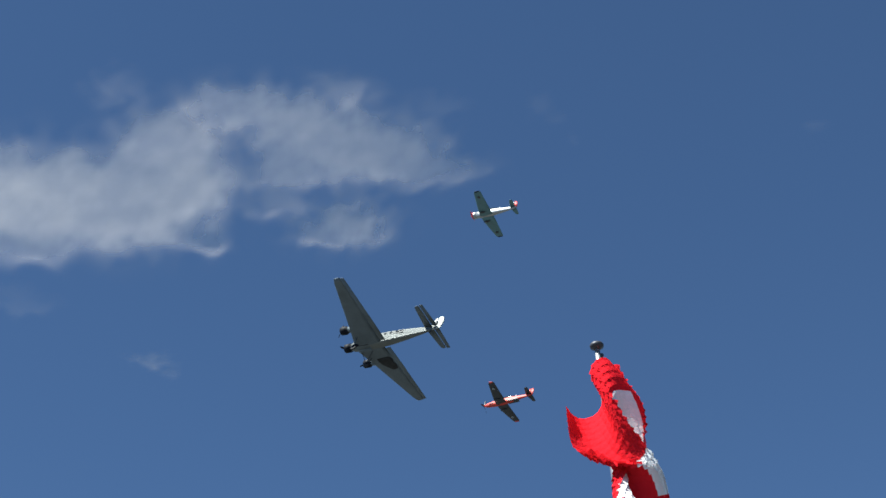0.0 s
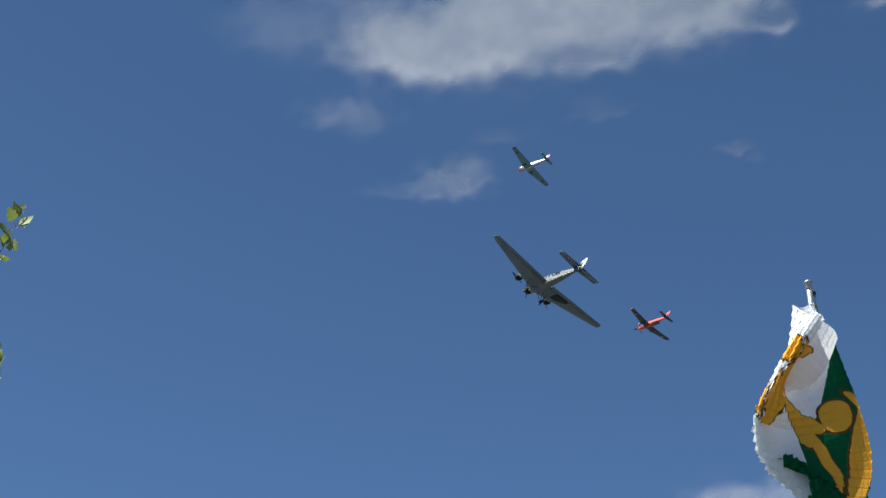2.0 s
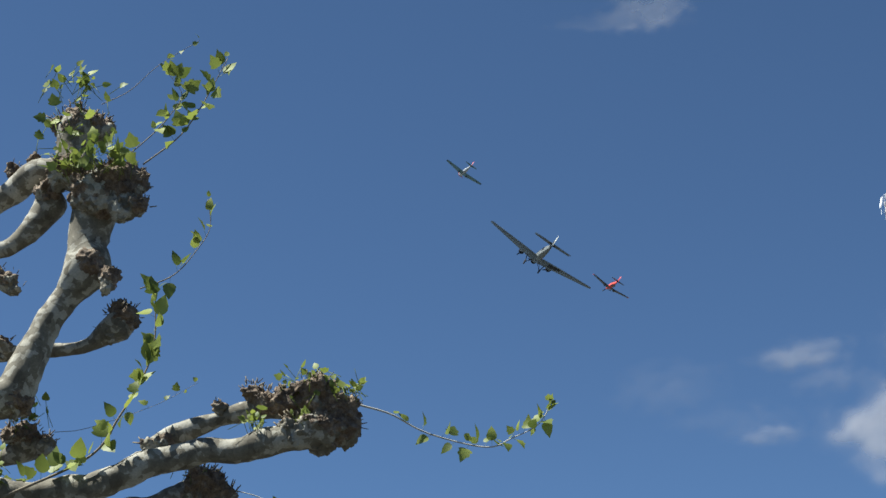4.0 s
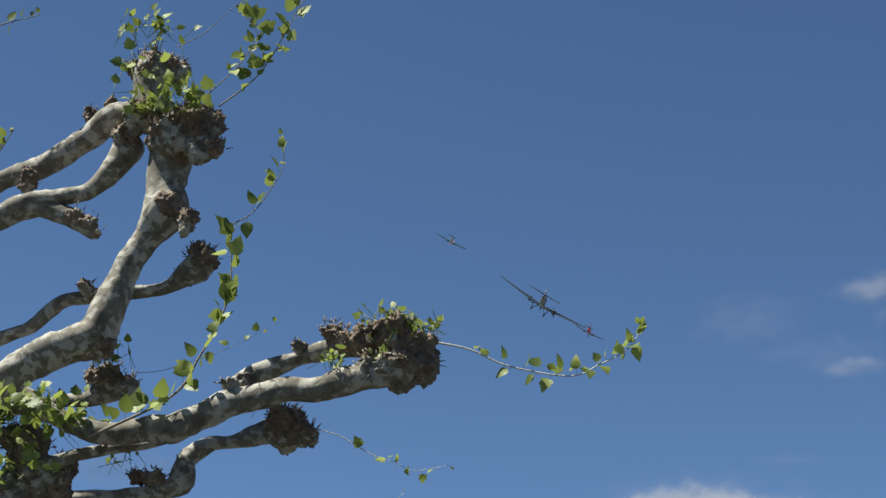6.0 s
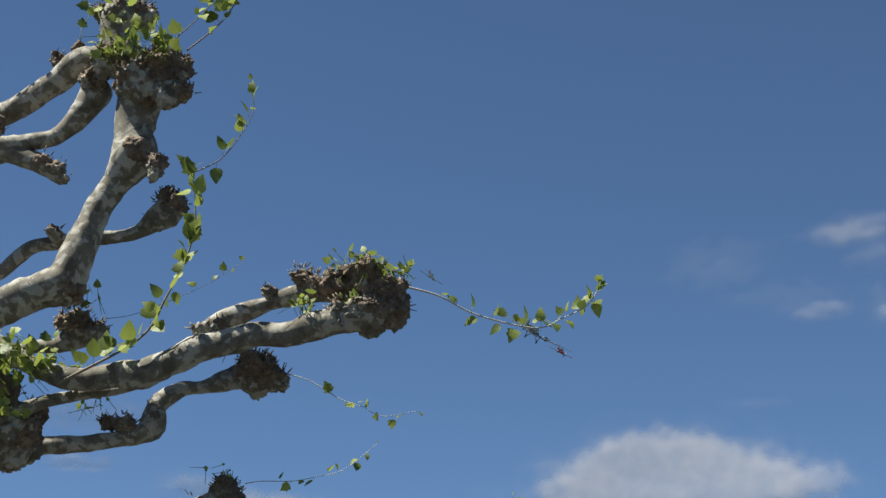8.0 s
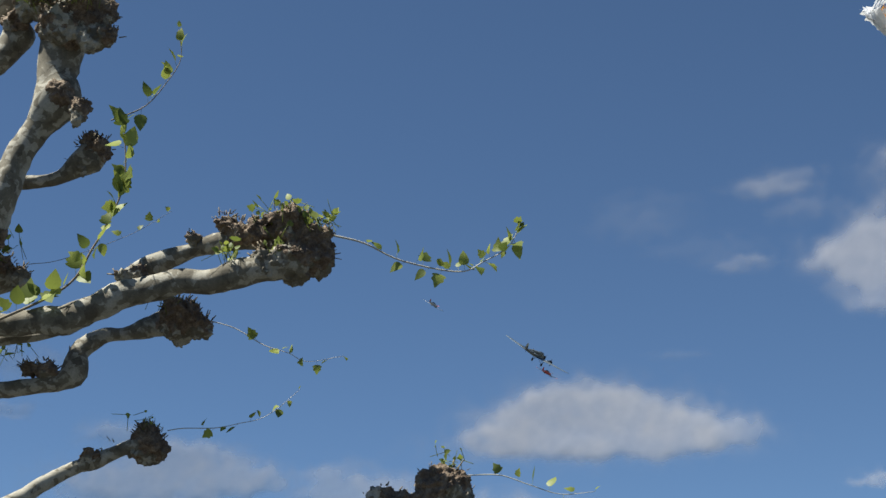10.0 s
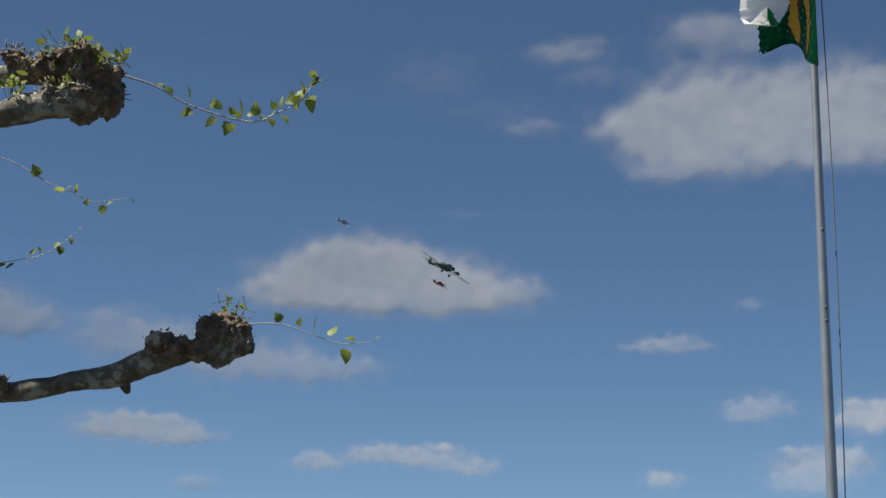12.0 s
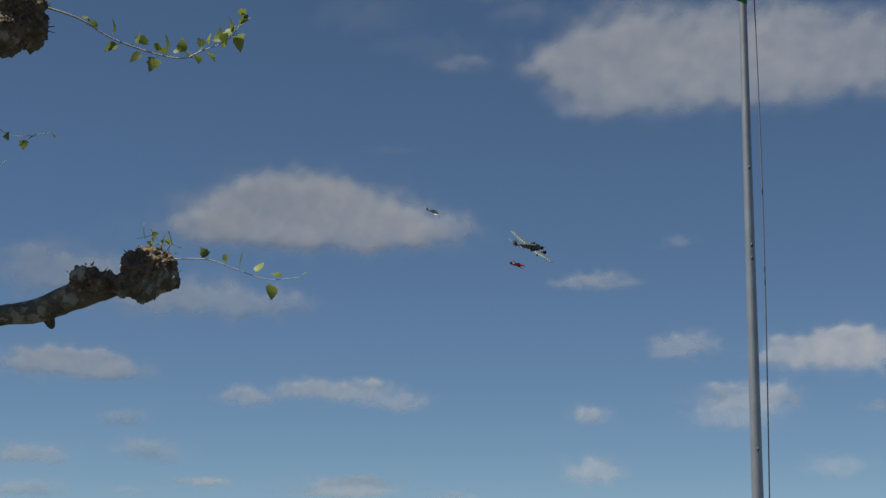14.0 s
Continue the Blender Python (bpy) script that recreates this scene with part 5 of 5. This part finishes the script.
    walk(RED_TRAINER, [
        (0.0, pose(131.1, 240.1, 157.8, 18.9, -6.1, 125.1)),
        (0.5, pose(114.9, 259.3, 159.0, 19.7, -6.8, 122.8)),
        (1.0, pose(97.6, 279.0, 159.4, 21.1, -7.5, 120.8)),
        (1.5, pose(82.8, 298.2, 160.1, 23.4, -7.8, 118.9)),
        (2.0, pose(67.4, 318.1, 160.8, 26.4, -9.1, 116.7)),
        (2.5, pose(55.7, 337.7, 161.8, 28.0, -10.4, 114.5)),
        (3.0, pose(42.8, 357.7, 162.9, 28.2, -11.4, 112.4)),
        (3.4, pose(34.1, 374.2, 164.1, 28.8, -11.4, 110.2)),
        (4.0, pose(22.7, 400.0, 166.0, 30.2, -12.8, 104.5)),
        (4.2, pose(18.8, 409.2, 166.3, 30.6, -13.0, 102.2)),
        (4.7, pose(10.9, 433.1, 166.9, 31.3, -12.5, 97.6)),
        (5.3, pose(3.2, 462.6, 168.9, 31.3, -11.1, 93.5)),
        (5.9, pose(-2.3, 492.6, 171.2, 30.7, -9.3, 90.1)),
        (6.5, pose(-5.3, 522.9, 173.2, 30.4, -7.6, 86.8)),
        (7.0, pose(-6.4, 547.9, 175.2, 30.2, -6.8, 83.8)),
        (7.6, pose(-5.6, 577.3, 177.5, 30.6, -6.3, 80.1)),
        (8.2, pose(-2.4, 607.0, 177.3, 31.4, -5.8, 76.2)),
        (8.8, pose(3.0, 636.2, 176.7, 32.4, -5.2, 72.4)),
        (9.5, pose(11.7, 669.1, 175.8, 33.3, -3.9, 68.6)),
        (10.0, pose(19.9, 691.7, 175.4, 33.5, -2.2, 66.7)),
        (10.5, pose(30.2, 713.8, 174.4, 33.4, -1.1, 64.7)),
        (11.0, pose(42.4, 735.4, 173.3, 33.1, -1.8, 61.8)),
        (11.5, pose(56.2, 756.7, 172.2, 33.0, -3.0, 57.8)),
        (12.0, pose(71.2, 777.6, 171.5, 33.6, -2.9, 52.6)),
        (12.5, pose(88.0, 798.1, 170.8, 34.3, -2.6, 46.8)),
        (13.2, pose(114.3, 825.9, 169.4, 35.1, -2.9, 39.8)),
        (14.0, pose(152.8, 855.9, 168.1, 36.4, -3.4, 33.2)),
    ])
    for n, prop in enumerate(PROPS):
        at = prop.location.copy()
        walk(prop, [(k / 10, pose(*at, 77.0 * k + 31 * n, 0, 0)) for k in range(141)])
    # the long shoots sway about their foot in the wind
    for stem, foot, seed in SHOOTS:
        rows = []
        for k in range(29):
            t = k / 2
            yaw = 2.2 * math.sin(1.9 * t + seed * 1.7)
            if seed == 1:
                yaw = table([(0, 10), (3.4, 16), (4.2, 21), (6.4, 2), (7.2, 18), (9.4, 22), (10.8, 23), (14, 21)], t)
            lift = table([(0, 0), (7.2, 0), (9.4, -2.6), (14, -2.6)], t) if seed == 1 else 0
            m = pose(0, 0, 0, 0, lift + 1.3 * math.sin(2.3 * t + seed), yaw)
            rows.append((t, Matrix.Translation(Vector(foot)) @ m @ Matrix.Translation(-Vector(foot))))
        walk(stem, rows)
    # the flags: where the wind lays points of the cloth at a time
    crest = [
        (1, [(1, 0, -0.85, -1.65, -0.99), (0.7, 0, -0.67, -1.8, -1.16), (0.7, 0.35, -1.12, -1.5, -1.47), (1, 0.3, -0.8, -1.35, -1.35)]),
        (0.5, [(0.5, 0, -0.11, -1.2, -0.91), (1, 0, -0.26, -1.5, -1.55)]),
        (1.5, [(1, 1, -0.21, -0.9, -2.96), (0.5, 1, -0, -0.9, -3.17), (1, 0, -0.53, -0.9, -1.08), (0.45, 0, 0.1, -1.2, -0.83), (0.5, 0.15, 0.29, -1.5, -1.31), (0.5, 0.4, 0.32, -1.5, -1.76), (1, 0.45, -0.27, -1.05, -1.94), (0.8, 0.1, -0.2, -1.35, -1.09)]),
        (2, [(1, 0, 0.29, -0.75, -0.72), (0.8, 0, 0.11, -1.2, -0.7), (0.5, 0, -0.17, -1.35, -0.69), (0.6, 0.3, -0.64, -1.5, -1.67), (0.7, 0.6, -0.82, -1.2, -2.28), (1, 1, -0.33, -0.75, -2.87), (1, 0.5, -0.37, -1.05, -1.79), (0.5, 1, -0.56, -0.9, -3.33)]),
        (2.3, [(1, 0, -0.79, -1.95, -1.21), (1, 0.35, -1.1, -1.8, -2.15), (1, 0.55, -1.31, -1.5, -2.51), (1, 1, -1.08, -1.2, -3.15), (0.5, 0, -0.36, -1.35, -0.86)]),
        (2.5, [(1, 0, -1, -1.95, -2), (1, 0.25, -1.19, -1.8, -2.28), (1, 0.9, -0.74, -1.2, -3.3)]),
        (3, [(1, 0, -0.93, -1.8, -1.28), (1, 0.2, -1.2, -1.65, -1.6)]),
        (3.5, [(1, 0, -1.01, -1.65, -0.82), (1, 0.5, -1.05, -1.65, -2.05), (1, 1, -1.03, -1.2, -2.81)]),
        (4, [(1, 0.5, -1.16, -1.5, -1.71)]),
        (10, [(1, 1, -0.81, -1.95, -1.86), (1, 0.5, -0.79, -1.95, -1.06)]),
        (10.25, [(1, 1, -0.89, -2.1, -2.11)]),
        (10.5, [(1, 1, -1.05, -2.25, -2.29), (1, 0.8, -0.97, -2.25, -1.96)]),
        (11, [(1, 1, -0.91, -2.1, -3.47), (1, 0.6, -0.89, -2.25, -2.52), (0.7, 0.8, -0.57, -1.8, -2.63)]),
        (11.3, [(1, 1, -0.85, -2.25, -3.12), (1, 0.8, -1.02, -2.25, -2.74), (0.6, 1, -0.59, -1.5, -3.24)]),
        (11.6, [(1, 1, -0.59, -2.25, -3.42), (1, 0.75, -0.72, -2.25, -2.93), (0.6, 1, -0.42, -1.5, -3.22)]),
        (12, [(1, 1, -0.48, -2.4, -3.13), (0.75, 1, -0.44, -1.95, -3.41), (0.4, 1, -0.16, -1.2, -3.19)]),
        (12.4, [(1, 1, -1.02, -2.25, -3.37), (0.7, 1, -0.74, -1.8, -3.09), (0.4, 1, -0.33, -1.2, -3.08)]),
        (12.8, [(0.7, 1, -0.71, -1.95, -3.35), (0.4, 1, -0.3, -1.2, -3.19), (1, 1, -1.03, -2.25, -3.12)]),
        (13.2, [(0.7, 1, -0.61, -1.95, -3.28), (0.4, 1, -0.25, -1.2, -3.19)]),
        (13.6, [(1, 1, -1.07, -2.25, -2.77), (0.5, 1, -0.57, -1.35, -2.77)]),
        (14, [(1, 1, -1.23, -2.25, -2.72), (0.5, 1, -0.68, -1.35, -2.72)]),
    ]
    wave_flag(FLAG_CREST[1], crest, (-3.8, -5.4, 0.6), [(0, 0.9), (1.0, 0.8), (1.3, 0.35), (1.9, 0.4), (2.3, 0.6), (3, 0.6), (3.4, 0.4), (6, 0.6), (10, 0.6), (10.6, 0.9), (14, 1.0)], [k / 10 for k in range(34)] + [3.4 + k / 4 for k in range(28)] + [10.3 + k / 10 for k in range(34)] + [13.8, 14.0], 0.7)
    cross = [
        (0, [(1, 0, -0.43, -0.9, -1), (0.5, 0, -0.1, -1.05, -0.49), (0.6, 0.35, 0.23, -0.9, -1.47), (1, 0.5, -0, -0.6, -1.82), (0.5, 0.7, 0.22, -0.75, -2.31), (1, 1, 0.03, -0.6, -2.95)]),
        (0.3, [(1, 0, 0.37, -0.9, -1.77), (0.5, 0, 0.29, -1.05, -0.74), (0.8, 0.3, 0.37, -0.9, -1.97), (0.4, 0.6, -0.33, -0.75, -2.08)]),
        (0.5, [(1, 0, 0.66, -0.9, -1.81), (0.6, 0, 0.51, -1.2, -1.07), (0.5, 0.4, -0.21, -0.9, -1.65), (1, 0.6, 0.34, -0.6, -2.68), (0.5, 0.7, -0.13, -0.75, -2.12), (1, 1, 0.02, -0.45, -3.18), (0.5, 1, -0.12, -0.45, -3.01)]),
        (0.8, [(1, 0, 0.3, -0.9, -1.21), (0.5, 0.35, -0.32, -1.05, -1.21), (1, 0.6, -0.07, -0.6, -2.13)]),
    ]
    wave_flag(FLAG_CROSS[1], cross, (1.2, -3.4, 0.2), [(0, 0.7), (14, 1.0)], [k / 10 for k in range(13)] + [1.4 + 0.3 * k for k in range(42)] + [14.0], 2.1)


motions()
